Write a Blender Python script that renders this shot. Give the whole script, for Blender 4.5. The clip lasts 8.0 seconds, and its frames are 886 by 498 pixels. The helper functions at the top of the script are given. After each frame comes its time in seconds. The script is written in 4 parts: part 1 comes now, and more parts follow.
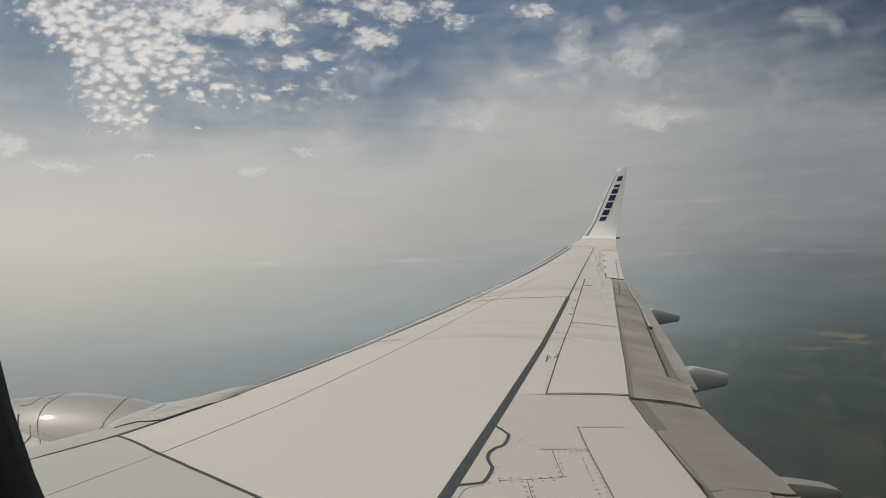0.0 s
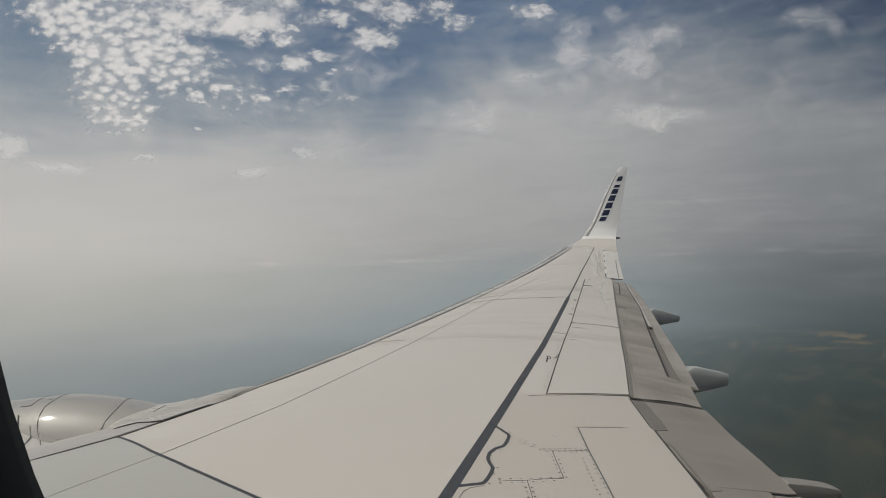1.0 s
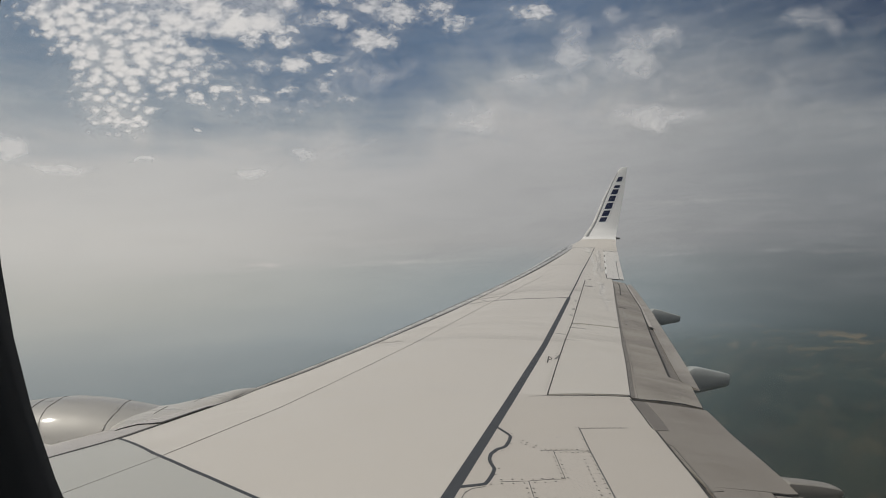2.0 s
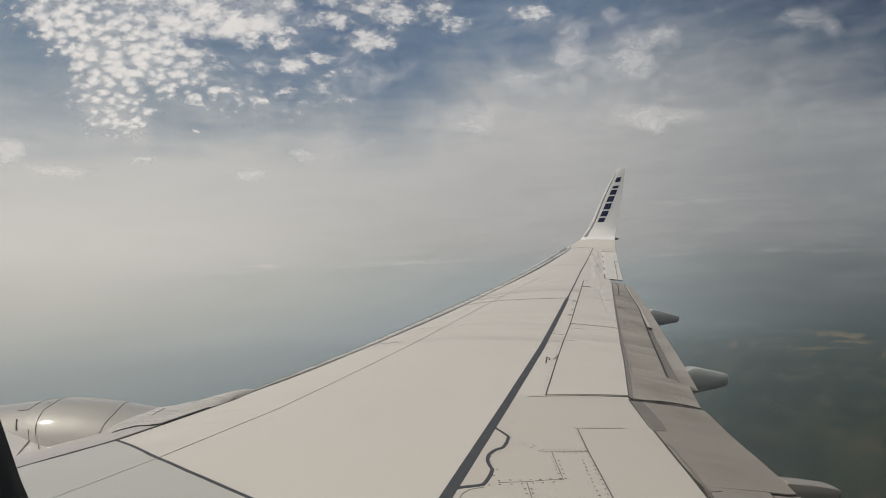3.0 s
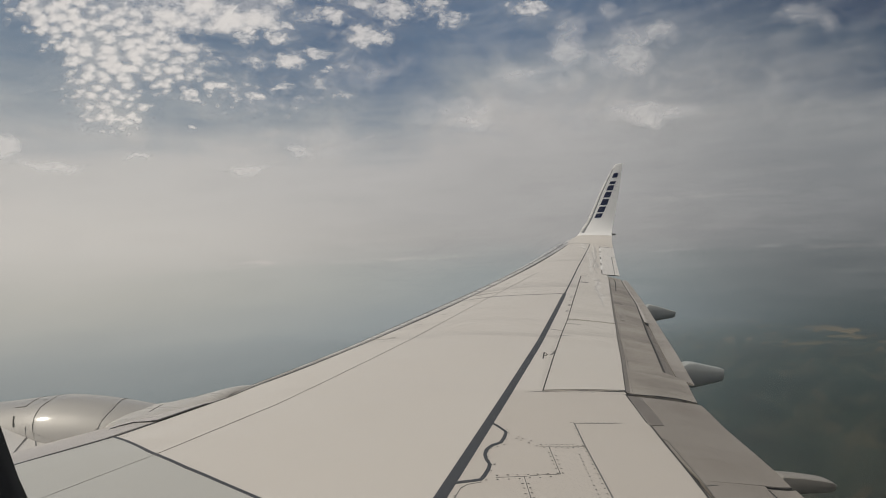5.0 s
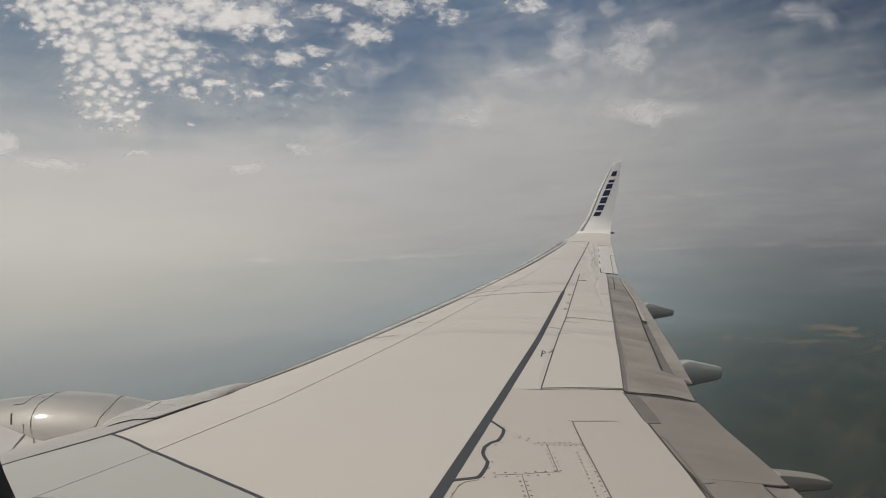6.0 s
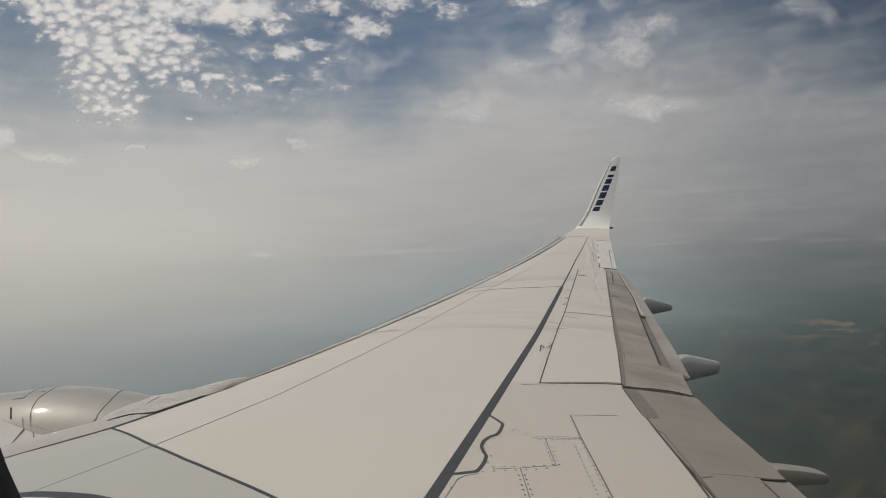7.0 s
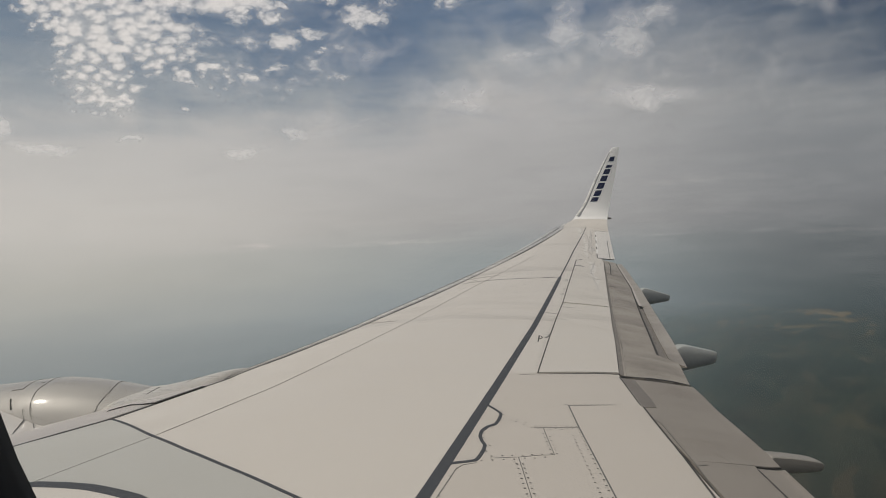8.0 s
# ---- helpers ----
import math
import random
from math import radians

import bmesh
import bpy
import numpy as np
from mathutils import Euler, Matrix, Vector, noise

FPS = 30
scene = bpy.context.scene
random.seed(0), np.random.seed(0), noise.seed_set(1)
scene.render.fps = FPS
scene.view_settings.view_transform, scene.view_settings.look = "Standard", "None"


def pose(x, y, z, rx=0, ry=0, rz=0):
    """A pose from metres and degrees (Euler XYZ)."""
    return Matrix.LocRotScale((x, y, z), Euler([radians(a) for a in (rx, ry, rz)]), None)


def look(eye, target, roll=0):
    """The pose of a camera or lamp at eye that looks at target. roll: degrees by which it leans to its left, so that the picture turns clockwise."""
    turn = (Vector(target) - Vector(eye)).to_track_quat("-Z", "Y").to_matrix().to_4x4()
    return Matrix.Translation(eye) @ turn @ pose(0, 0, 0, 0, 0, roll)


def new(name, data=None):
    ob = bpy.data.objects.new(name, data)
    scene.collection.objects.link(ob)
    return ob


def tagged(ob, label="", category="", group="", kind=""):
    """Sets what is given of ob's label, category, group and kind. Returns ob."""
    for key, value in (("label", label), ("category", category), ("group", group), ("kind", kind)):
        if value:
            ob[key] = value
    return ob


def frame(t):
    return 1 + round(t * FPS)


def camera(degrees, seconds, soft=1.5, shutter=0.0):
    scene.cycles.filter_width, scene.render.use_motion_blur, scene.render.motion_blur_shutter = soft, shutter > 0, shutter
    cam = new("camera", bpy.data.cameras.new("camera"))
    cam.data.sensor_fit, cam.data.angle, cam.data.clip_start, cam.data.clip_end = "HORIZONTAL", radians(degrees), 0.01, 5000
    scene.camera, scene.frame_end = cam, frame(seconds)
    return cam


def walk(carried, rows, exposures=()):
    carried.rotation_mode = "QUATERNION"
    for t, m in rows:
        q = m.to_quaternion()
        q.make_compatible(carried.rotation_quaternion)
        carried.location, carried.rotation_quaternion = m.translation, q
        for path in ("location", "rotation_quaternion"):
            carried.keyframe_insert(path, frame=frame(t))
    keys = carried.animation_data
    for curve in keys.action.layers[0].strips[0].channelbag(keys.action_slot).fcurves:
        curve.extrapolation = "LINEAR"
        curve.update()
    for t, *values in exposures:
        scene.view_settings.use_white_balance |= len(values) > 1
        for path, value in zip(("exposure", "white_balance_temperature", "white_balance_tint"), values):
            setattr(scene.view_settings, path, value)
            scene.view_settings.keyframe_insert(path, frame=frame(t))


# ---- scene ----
# The aircraft's own frame: x aft, y outboard (starboard), z up; AIR lifts its nose.
cam = camera(81.0, 8.0, soft=0.5)
AIR = pose(0, 0, 0, -0.966, 4.912, 0.091)
ROWS = [
    (0, -0.0030, 92.211, -2.755, -4.140),
    (0.5, -0.0034, 92.207, -2.755, -4.142),
    (1, -0.0030, 92.267, -2.684, -4.137),
    (1.5, -0.0037, 92.310, -2.622, -4.056),
    (1.7, -0.0048, 92.328, -2.595, -4.080),
    (2.8, -0.0115, 92.428, -2.444, -4.213),
    (2.9, -0.0060, 92.437, -2.430, -4.225),
    (3, -0.0003, 92.446, -2.416, -4.237),
    (3.5, -0.0001, 92.342, -2.412, -4.304),
    (4, 0.0014, 92.211, -2.358, -4.418),
    (4.5, 0.0002, 92.113, -2.246, -4.453),
    (4.7, -0.0009, 92.072, -2.266, -4.480),
    (5.8, 0.0024, 91.833, -2.388, -4.627),
    (6, 0.0021, 91.790, -2.410, -4.654),
    (6.5, 0.0014, 91.550, -2.399, -4.724),
    (7, 0.0015, 91.225, -2.460, -4.772),
    (7.5, 0.0005, 90.722, -2.428, -4.854),
    (8, -0.0005, 90.219, -2.367, -4.984),
]
EYE_Y, EYE_Z = 1.612, 1.045
walk(cam, [(t, AIR @ pose(x, EYE_Y, EYE_Z, rx, ry, rz)) for t, x, rx, ry, rz in ROWS],
     exposures=[(0, -0.03, 6430, 8), (0.6, -0.06, 6400, 8.3), (1.2, -0.15, 6330, 8.6), (1.7, -0.14, 6330, 8.6), (2.8, 0.0, 6420, 8.6), (3.5, 0.02, 6500, 9), (4.5, -0.09, 6500, 9.5), (8, -0.09, 6480, 9.5)])

# ---- light ----
SUN_AZ, SUN_EL = -110.0, 58.0  # degrees from straight outboard towards aft, and above the horizon
sun_dir = Vector((math.sin(radians(SUN_AZ)) * math.cos(radians(SUN_EL)),
                  math.cos(radians(SUN_AZ)) * math.cos(radians(SUN_EL)), math.sin(radians(SUN_EL))))


class Nodes:
    """A small helper to write node trees as calls."""

    def __init__(self, tree):
        self.tree = tree
        tree.nodes.clear()

    def add(self, kind, settings=None, **inputs):
        n = self.tree.nodes.new(kind)
        for k, v in (settings or {}).items():
            setattr(n, k, v)
        for k, v in inputs.items():
            self.put(n, int(k[1:]) if k[0] == "i" and k[1:].isdigit() else k.replace("_", " "), v)
        return n

    def put(self, n, key, v):
        if isinstance(v, bpy.types.NodeSocket):
            self.tree.links.new(v, n.inputs[key])
        else:
            n.inputs[key].default_value = v

    def math(self, op, a, b=0.0, c=0.0, clamp=False):
        return self.add("ShaderNodeMath", {"operation": op, "use_clamp": clamp}, i0=a, i1=b, i2=c).outputs[0]

    def vec(self, op, a, b=(0, 0, 0)):
        return self.add("ShaderNodeVectorMath", {"operation": op}, i0=a, i1=b)

    def remap(self, v, a, b, c=0.0, d=1.0, smooth=True):
        n = self.add("ShaderNodeMapRange", {"interpolation_type": "SMOOTHSTEP" if smooth else "LINEAR"}, i0=v, i1=a, i2=b, i3=c, i4=d)
        return n.outputs[0]

    def noise(self, vec, scale, detail=4.0, rough=0.5, distort=0.0):
        return self.add("ShaderNodeTexNoise", None, Vector=vec, Scale=scale, Detail=detail, Roughness=rough, Distortion=distort).outputs["Fac"]

    def mix(self, f, a, b):
        n = self.add("ShaderNodeMix", {"data_type": "RGBA"})
        self.put(n, 0, f), self.put(n, 6, a), self.put(n, 7, b)
        return n.outputs[2]

    def ramp(self, f, stops):
        n = self.add("ShaderNodeValToRGB", None, Fac=f)
        e = n.color_ramp.elements
        while len(e) < len(stops):
            e.new(0.5)
        for el, (p, c) in zip(e, stops):
            el.position, el.color = p, c if len(c) == 4 else (*c, 1)
        return n.outputs[0]

    def along(self, vec, degrees, lengthwise, across):
        """Coordinates turned so that x runs at this angle in plan, then scaled."""
        return self.add("ShaderNodeMapping", {"vector_type": "TEXTURE"}, Vector=vec, Scale=(1 / lengthwise, 1 / across, 1), Rotation=(0, 0, radians(degrees))).outputs[0]

    def stretch(self, vec, scale, loc=(0, 0, 0), rot=(0, 0, 0)):
        return self.add("ShaderNodeMapping", None, Vector=vec, Scale=scale, Location=loc, Rotation=rot).outputs[0]


def lin(r, g, b):
    """Linear colour from 0..255 values."""
    return tuple(((v / 255 + 0.055) / 1.055) ** 2.4 if v > 10 else v / 255 / 12.92 for v in (r, g, b))


def cover(n, u, w, blobs, core=0.15):
    """Cloud cover from 0 to about 1: the strongest of the patches (bearing, slope, half width, half height, weight)."""
    total = None
    for cu, cw, ru, rw, weight in blobs:
        du, dw = n.math("MULTIPLY", n.math("SUBTRACT", u, cu), 1 / ru), n.math("MULTIPLY", n.math("SUBTRACT", w, cw), 1 / rw)
        d = n.math("SQRT", n.math("ADD", n.math("MULTIPLY", du, du), n.math("MULTIPLY", dw, dw)))
        one = n.remap(d, core, 1.0, weight, 0.0)
        total = one if total is None else n.math("MAXIMUM", total, one)
    return total


world = bpy.data.worlds.new("hazy_sky")
scene.world = world
world.use_nodes = True
n = Nodes(world.node_tree)
ray = n.add("ShaderNodeTexCoord").outputs["Generated"]
sky = n.add("ShaderNodeTexSky", {"sky_type": "NISHITA", "sun_disc": False, "sun_elevation": radians(SUN_EL),
                                 "sun_rotation": radians(SUN_AZ), "altitude": 3000.0, "dust_density": 3.0})
height = n.add("ShaderNodeSeparateXYZ", None, Vector=ray).outputs[2]
side = n.vec("DOT_PRODUCT", ray, Vector((math.sin(radians(-62)), math.cos(radians(-62)), 0))).outputs["Value"]
# thick haze: brighter towards the sun, layered by height, with a veil that reaches higher on one side
soft_n = n.noise(n.stretch(ray, (1.5, 1.5, 9.0)), 2.2, 5.0, 0.55, 0.3)
wisp = n.noise(n.stretch(ray, (3.0, 1.2, 5.0), (0, 0, 0), (0.3, 0, -0.4)), 2.6, 7.0, 0.6, 0.8)
flat = n.vec("NORMALIZE", n.vec("MULTIPLY", ray, (1, 1, 0)).outputs[0]).outputs[0]
veil_side = n.vec("DOT_PRODUCT", flat, Vector((math.sin(radians(23)), math.cos(radians(23)), 0))).outputs["Value"]
lift = n.math("MULTIPLY", n.remap(veil_side, 0.90, 0.99), -0.075)
h = n.math("ADD", height, n.math("MULTIPLY", n.math("SUBTRACT", soft_n, 0.5), 0.07))
h = n.math("ADD", h, n.math("MULTIPLY", n.remap(height, 0.05, 0.25), n.math("ADD", lift, n.math("MULTIPLY", n.math("SUBTRACT", wisp, 0.5), 0.16))))
# the top of the low haze shows as a faint level line
edge = n.remap(height, -0.012, -0.008)
h = n.math("SUBTRACT", h, n.math("MULTIPLY", n.math("SUBTRACT", 1.0, edge), 0.010))
gate = n.remap(n.noise(n.stretch(ray, (1, 1, 0.2)), 7.0, 3.0, 0.6), 0.52, 0.66)
line_f = n.math("MULTIPLY", n.remap(n.math("ABSOLUTE", n.math("ADD", height, n.math("ADD", 0.0075, n.math("MULTIPLY", n.math("SUBTRACT", soft_n, 0.5), 0.02)))), 0.0042, 0.0), gate)
pos = n.remap(h, -0.5, 0.5, smooth=False)
away = n.ramp(pos, [(0.0, lin(56, 59, 56)), (0.22, lin(100, 110, 112)), (0.34, lin(142, 151, 154)), (0.45, lin(150, 156, 156)),
                    (0.53, lin(166, 164, 162)), (0.66, lin(179, 177, 176)), (0.75, lin(145, 152, 160)), (0.84, lin(92, 113, 139)), (1.0, lin(66, 87, 116))])
right = n.ramp(pos, [(0.0, lin(50, 46, 42)), (0.12, lin(54, 53, 49)), (0.22, lin(54, 60, 60)), (0.36, lin(78, 87, 89)), (0.45, lin(99, 104, 106)),
                     (0.53, lin(126, 128, 130)), (0.66, lin(138, 141, 144)), (0.75, lin(79, 94, 112)), (0.84, lin(38, 60, 92)), (1.0, lin(32, 54, 88))])
toward = n.ramp(pos, [(0.0, lin(104, 106, 103)), (0.22, lin(128, 136, 139)), (0.34, lin(158, 161, 159)), (0.44, lin(188, 185, 177)),
                      (0.55, lin(207, 202, 195)), (0.68, lin(198, 195, 191)), (0.77, lin(150, 158, 165)), (0.86, lin(116, 133, 151)), (1.0, lin(105, 126, 154))])
haze = n.mix(n.remap(side, 0.25, -0.30), n.mix(n.remap(side, 0.22, 1.0), away, toward), right)
mottle = n.noise(n.stretch(ray, (1.6, 1.6, 10.0), (0, 0, 0), (0.12, 0.1, 0)), 5.0, 7.0, 0.6, 0.5)
haze = n.mix(n.math("MULTIPLY", n.remap(mottle, 0.35, 0.75), n.remap(height, -0.2, 0.05, 0.0, 0.11)), haze, (0.61, 0.605, 0.595, 1))
haze = n.mix(n.math("MULTIPLY", n.remap(mottle, 0.52, 0.25), n.remap(height, -0.2, 0.05, 0.0, 0.07)), haze, (0.24, 0.26, 0.29, 1))
haze = n.mix(n.math("MULTIPLY", line_f, 0.15), haze, (0.62, 0.60, 0.57, 1))
# far cloud tops that stand out of the haze along the horizon
torn = n.math("SUBTRACT", n.noise(n.stretch(ray, (1, 1, 4)), 22.0, 6.0, 0.65), 0.5)
way = n.add("ShaderNodeSeparateXYZ", None, Vector=ray)
tops = cover(n, n.math("DIVIDE", way.outputs[0], way.outputs[1]), n.math("MULTIPLY_ADD", torn, 0.012, height),
             [(-0.272, 0.001, 0.045, 0.009, 1.7), (0.016, -0.003, 0.20, 0.006, 0.6), (0.55, 0.085, 0.35, 0.010, 0.30), (0.9, -0.012, 0.30, 0.005, 0.3), (-0.70, 0.10, 0.10, 0.035, 0.6)])
haze = n.mix(n.math("MULTIPLY", n.math("MULTIPLY", tops, n.remap(torn, -0.12, 0.15)), 0.45), haze, (0.66, 0.61, 0.57, 1))
blue = n.add("ShaderNodeMix", {"data_type": "RGBA", "blend_type": "MULTIPLY"})
n.put(blue, 0, 1.0), n.put(blue, 6, sky.outputs[0]), n.put(blue, 7, (0.1, 0.1, 0.1, 1))
total = n.mix(n.remap(height, 0.36, 0.75, 0.0, 0.5), haze, blue.outputs[2])
# overhead, out of sight behind the cabin roof, the thin veil closes
total = n.mix(n.remap(height, 0.42, 0.8, 0.0, 0.75), total, (0.50, 0.50, 0.50, 1))
bg = n.add("ShaderNodeBackground", None, Color=total, Strength=1.0)
n.tree.links.new(bg.outputs[0], n.add("ShaderNodeOutputWorld").inputs[0])

sun = new("sun", bpy.data.lights.new("sun", "SUN"))
sun.data.energy, sun.data.angle, sun.data.color = 2.22, radians(3.0), (1.0, 0.93, 0.82)
sun.matrix_world = look(sun_dir * 50, (0, 0, 0))


# ---- materials ----
def material(name):
    m = bpy.data.materials.new(name)
    m.use_nodes = True
    return m, Nodes(m.node_tree)


def paint(name, colour, rough=0.4, dirt=0.25, dirt_and_band_colour=(0.10, 0.085, 0.07), streak=(0.6, 7.0, 1.0), scale=1.0, metal=0.0, bump=0.02, coat=0.0, turn=0.0, bands=()):
    """A painted or bare metal skin: fine grain, broad stains drawn out along the airflow, slight unevenness."""
    m, n = material(name)
    at = n.add("ShaderNodeTexCoord").outputs["Object"]
    broad = n.noise(at, 0.7 * scale, 4.0, 0.6, 0.4)
    flow = n.noise(n.along(at, turn, streak[0], streak[1]) if turn else n.stretch(at, streak), 2.0 * scale, 6.0, 0.65)
    fine = n.noise(at, 60.0 * scale, 3.0, 0.6)
    f = n.math("MULTIPLY", n.remap(n.math("ADD", n.math("MULTIPLY", flow, 0.6), n.math("MULTIPLY", broad, 0.4)), 0.45, 0.75), dirt)
    c = n.mix(f, (*colour, 1), (*dirt_and_band_colour, 1))
    # darker bands along the ribs below: a place on each, the way across it, its reach and strength
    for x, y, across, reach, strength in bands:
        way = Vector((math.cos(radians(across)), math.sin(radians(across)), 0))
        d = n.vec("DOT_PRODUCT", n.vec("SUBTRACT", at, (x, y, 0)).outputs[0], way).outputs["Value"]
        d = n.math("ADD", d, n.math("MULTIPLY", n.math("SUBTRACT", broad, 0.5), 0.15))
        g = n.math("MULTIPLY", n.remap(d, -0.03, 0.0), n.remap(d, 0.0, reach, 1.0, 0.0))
        c = n.mix(n.math("MULTIPLY", n.math("MULTIPLY", g, n.remap(flow, 0.3, 0.6, 0.5, 1.0)), strength), c, (*dirt_and_band_colour, 1))
    dark = tuple(v * 0.9 for v in colour)
    c = n.mix(n.math("MULTIPLY", n.remap(fine, 0.4, 0.75), 0.25), c, (*dark, 1))
    p = n.add("ShaderNodeBsdfPrincipled", None, Base_Color=c, Metallic=metal)
    n.put(p, "Roughness", n.remap(flow, 0.3, 0.7, rough - 0.06, rough + 0.08))
    n.put(p, "Coat Weight", coat)
    n.put(p, "Coat Roughness", 0.10)
    b = n.add("ShaderNodeBump", None, Strength=bump, Distance=0.02, Height=n.math("ADD", broad, n.math("MULTIPLY", fine, 0.05)))
    n.put(p, "Normal", b.outputs[0])
    n.tree.links.new(p.outputs[0], n.add("ShaderNodeOutputMaterial").inputs[0])
    return m


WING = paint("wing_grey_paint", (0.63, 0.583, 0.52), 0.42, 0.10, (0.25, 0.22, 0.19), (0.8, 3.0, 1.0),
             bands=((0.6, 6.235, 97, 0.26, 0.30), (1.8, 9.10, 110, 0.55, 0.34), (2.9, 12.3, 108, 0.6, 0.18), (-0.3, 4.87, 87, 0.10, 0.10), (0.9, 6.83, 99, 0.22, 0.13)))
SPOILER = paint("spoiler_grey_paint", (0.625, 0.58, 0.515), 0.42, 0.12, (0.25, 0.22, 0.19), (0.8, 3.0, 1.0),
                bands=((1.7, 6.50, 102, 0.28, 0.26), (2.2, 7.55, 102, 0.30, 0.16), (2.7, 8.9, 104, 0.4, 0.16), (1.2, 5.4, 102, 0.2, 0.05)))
FLAP = paint("flap_worn_paint", (0.345, 0.310, 0.264), 0.5, 0.95, (0.11, 0.094, 0.078), (1.0, 0.22, 1.0), turn=90.0,
             bands=((3.6, 10.1, 94, 0.6, 0.5), (3.1, 8.60, 94, 0.5, 0.6), (2.6, 7.5, 93, 0.3, 0.3), (2.3, 6.7, 93, 0.4, 0.4), (1.9, 5.68, 92, 0.14, 0.4)))
PALE = paint("aileron_pale_paint", (0.70, 0.665, 0.61), 0.4, 0.08, (0.3, 0.27, 0.24), (0.8, 3.0, 1.0))
AFT = paint("aft_flap_paint", (0.33, 0.302, 0.265), 0.5, 0.55, (0.13, 0.11, 0.095), (1.6, 0.3, 1.0), turn=90.0, bands=((2.36, 5.60, 70, 0.55, 0.65), (3.0, 7.5, 70, 0.5, 0.25)))
INNER = paint("inboard_flap_paint", (0.288, 0.258, 0.222), 0.5, 0.5, (0.14, 0.12, 0.10), (1.2, 0.4, 1.0), turn=90.0)
COOL = paint("inboard_grey_paint", (0.480, 0.468, 0.425), 0.38, 0.12, (0.30, 0.28, 0.25), (0.8, 2.0, 1.0))
SOOT = paint("sooty_paint", (0.40, 0.362, 0.32), 0.5, 0.5, (0.28, 0.25, 0.22), (3.0, 3.0, 1.0), 2.0)
TIP_WHITE = paint("tip_white_paint", (0.86, 0.84, 0.80), 0.3, 0.05)
PALE_SHEEN = paint("pale_sheen_paint", (0.69, 0.65, 0.59), 0.3, 0.2, (0.5, 0.47, 0.43))
DULL_SHEEN = paint("dull_sheen_paint", (0.50, 0.465, 0.42), 0.3, 0.4, (0.30, 0.28, 0.26), (3.0, 3.0, 1.0), 3.0)
RIVET = paint("rivet_heads", (0.105, 0.097, 0.088), 0.5, 0.2)
SLAT = paint("slat_bare_metal", (0.72, 0.69, 0.64), 0.27, 0.2, (0.30, 0.27, 0.24), metal=0.35)
NOSE = paint("fixed_nose_paint", (0.53, 0.488, 0.450), 0.32, 0.15, (0.30, 0.27, 0.24), metal=0.1)
FILLET = paint("fillet_pale_paint", (0.62, 0.585, 0.54), 0.35, 0.08, (0.3, 0.27, 0.24), bump=0.0)
WHITE = paint("winglet_white_paint", (0.82, 0.79, 0.74), 0.3, 0.06)
FAIRING = paint("fairing_grey_paint", (0.36, 0.373, 0.36), 0.6, 0.2)
GREY_BAND = paint("grey_band_paint", (0.24, 0.24, 0.24), 0.5, 0.1)
COWL = paint("cowl_grey_paint", (0.40, 0.38, 0.345), 0.50, 0.06, (0.25, 0.22, 0.19), (1, 1, 1), metal=0.1, coat=0.6, bump=0.004)
REAR = paint("rear_panel_paint", (0.565, 0.515, 0.452), 0.42, 0.12, (0.25, 0.22, 0.19), (0.8, 3.0, 1.0))
KEEL = paint("inboard_fairing_paint", (0.28, 0.262, 0.235), 0.55, 0.2)
PYLON = paint("fairing_pale_paint", (0.52, 0.49, 0.44), 0.3, 0.12, (0.25, 0.22, 0.19), coat=0.3)
VANE = paint("vane_paint", (0.50, 0.465, 0.42), 0.5, 0.4, (0.25, 0.22, 0.19), (1.6, 0.3, 1.0), turn=90.0)
COVER_AND_SHADE = paint("worn_cover_and_shade_paint", (0.20, 0.18, 0.16), 0.6, 0.4, (0.12, 0.10, 0.09))
SEAL = paint("dark_sealant", (0.052, 0.056, 0.063), 0.7, 0.2, (0.16, 0.15, 0.14))
GAP = paint("dark_gap_and_shade", (0.05, 0.048, 0.045), 0.8, 0.2)
LINE = paint("thin_joint", (0.16, 0.155, 0.145), 0.7, 0.3)
NAVY = paint("navy_paint", (0.010, 0.015, 0.05), 0.4, 0.03)
RUBBER = paint("black_rubber", (0.012, 0.012, 0.012), 0.6, 0.1)
LINING = paint("cabin_lining", (0.42, 0.41, 0.38), 0.6, 0.1)


# ---- wing shape ----
def lead(y):
    return -2.7407 + 0.5155 * (y - 1.9) - 0.5 * max(0.0, 5.0 - y)


def trail(y):
    return 2.1658 + (0.3487 if y > 5.213 else 0.157) * (y - 5.213)


def top(x, y):
    """Height of the wing's upper skin: dihedral, upward bend in flight and camber."""
    a, c = lead(y), trail(y) - lead(y)
    u = min(1.0, max(0.0, (x - a) / c))
    bow = -1.1455 * ((u - 0.4) / 0.6) ** 2 if u > 0.4 else -((0.4 - u) / 0.4) ** 2
    s = y - 1.9
    return 0.0966 * s + 0.0013 * s * s + 0.000095 * s ** 3 + 0.0493 * c * bow


def line(pts):
    """A polyline in plan as a function of 0..1 along it."""
    p = np.array(pts, float)
    d = np.r_[0, np.cumsum(np.hypot(*(p[1:] - p[:-1]).T))]
    return lambda s: (float(np.interp(s * d[-1], d, p[:, 0])), float(np.interp(s * d[-1], d, p[:, 1])))


def part(name, bm, mat, parent, label="", smooth=True):
    me = bpy.data.meshes.new(name)
    bmesh.ops.recalc_face_normals(bm, faces=bm.faces[:])
    for f in bm.faces:
        f.smooth = smooth
    for e in bm.edges:
        e.smooth = not (len(e.link_faces) == 2 and e.calc_face_angle(0.0) > 0.6)
    bm.to_mesh(me)
    bm.free()
    me.materials.append(mat)
    ob = new(name, me)
    ob.parent = parent
    if label:
        ob["label"] = label
    return ob


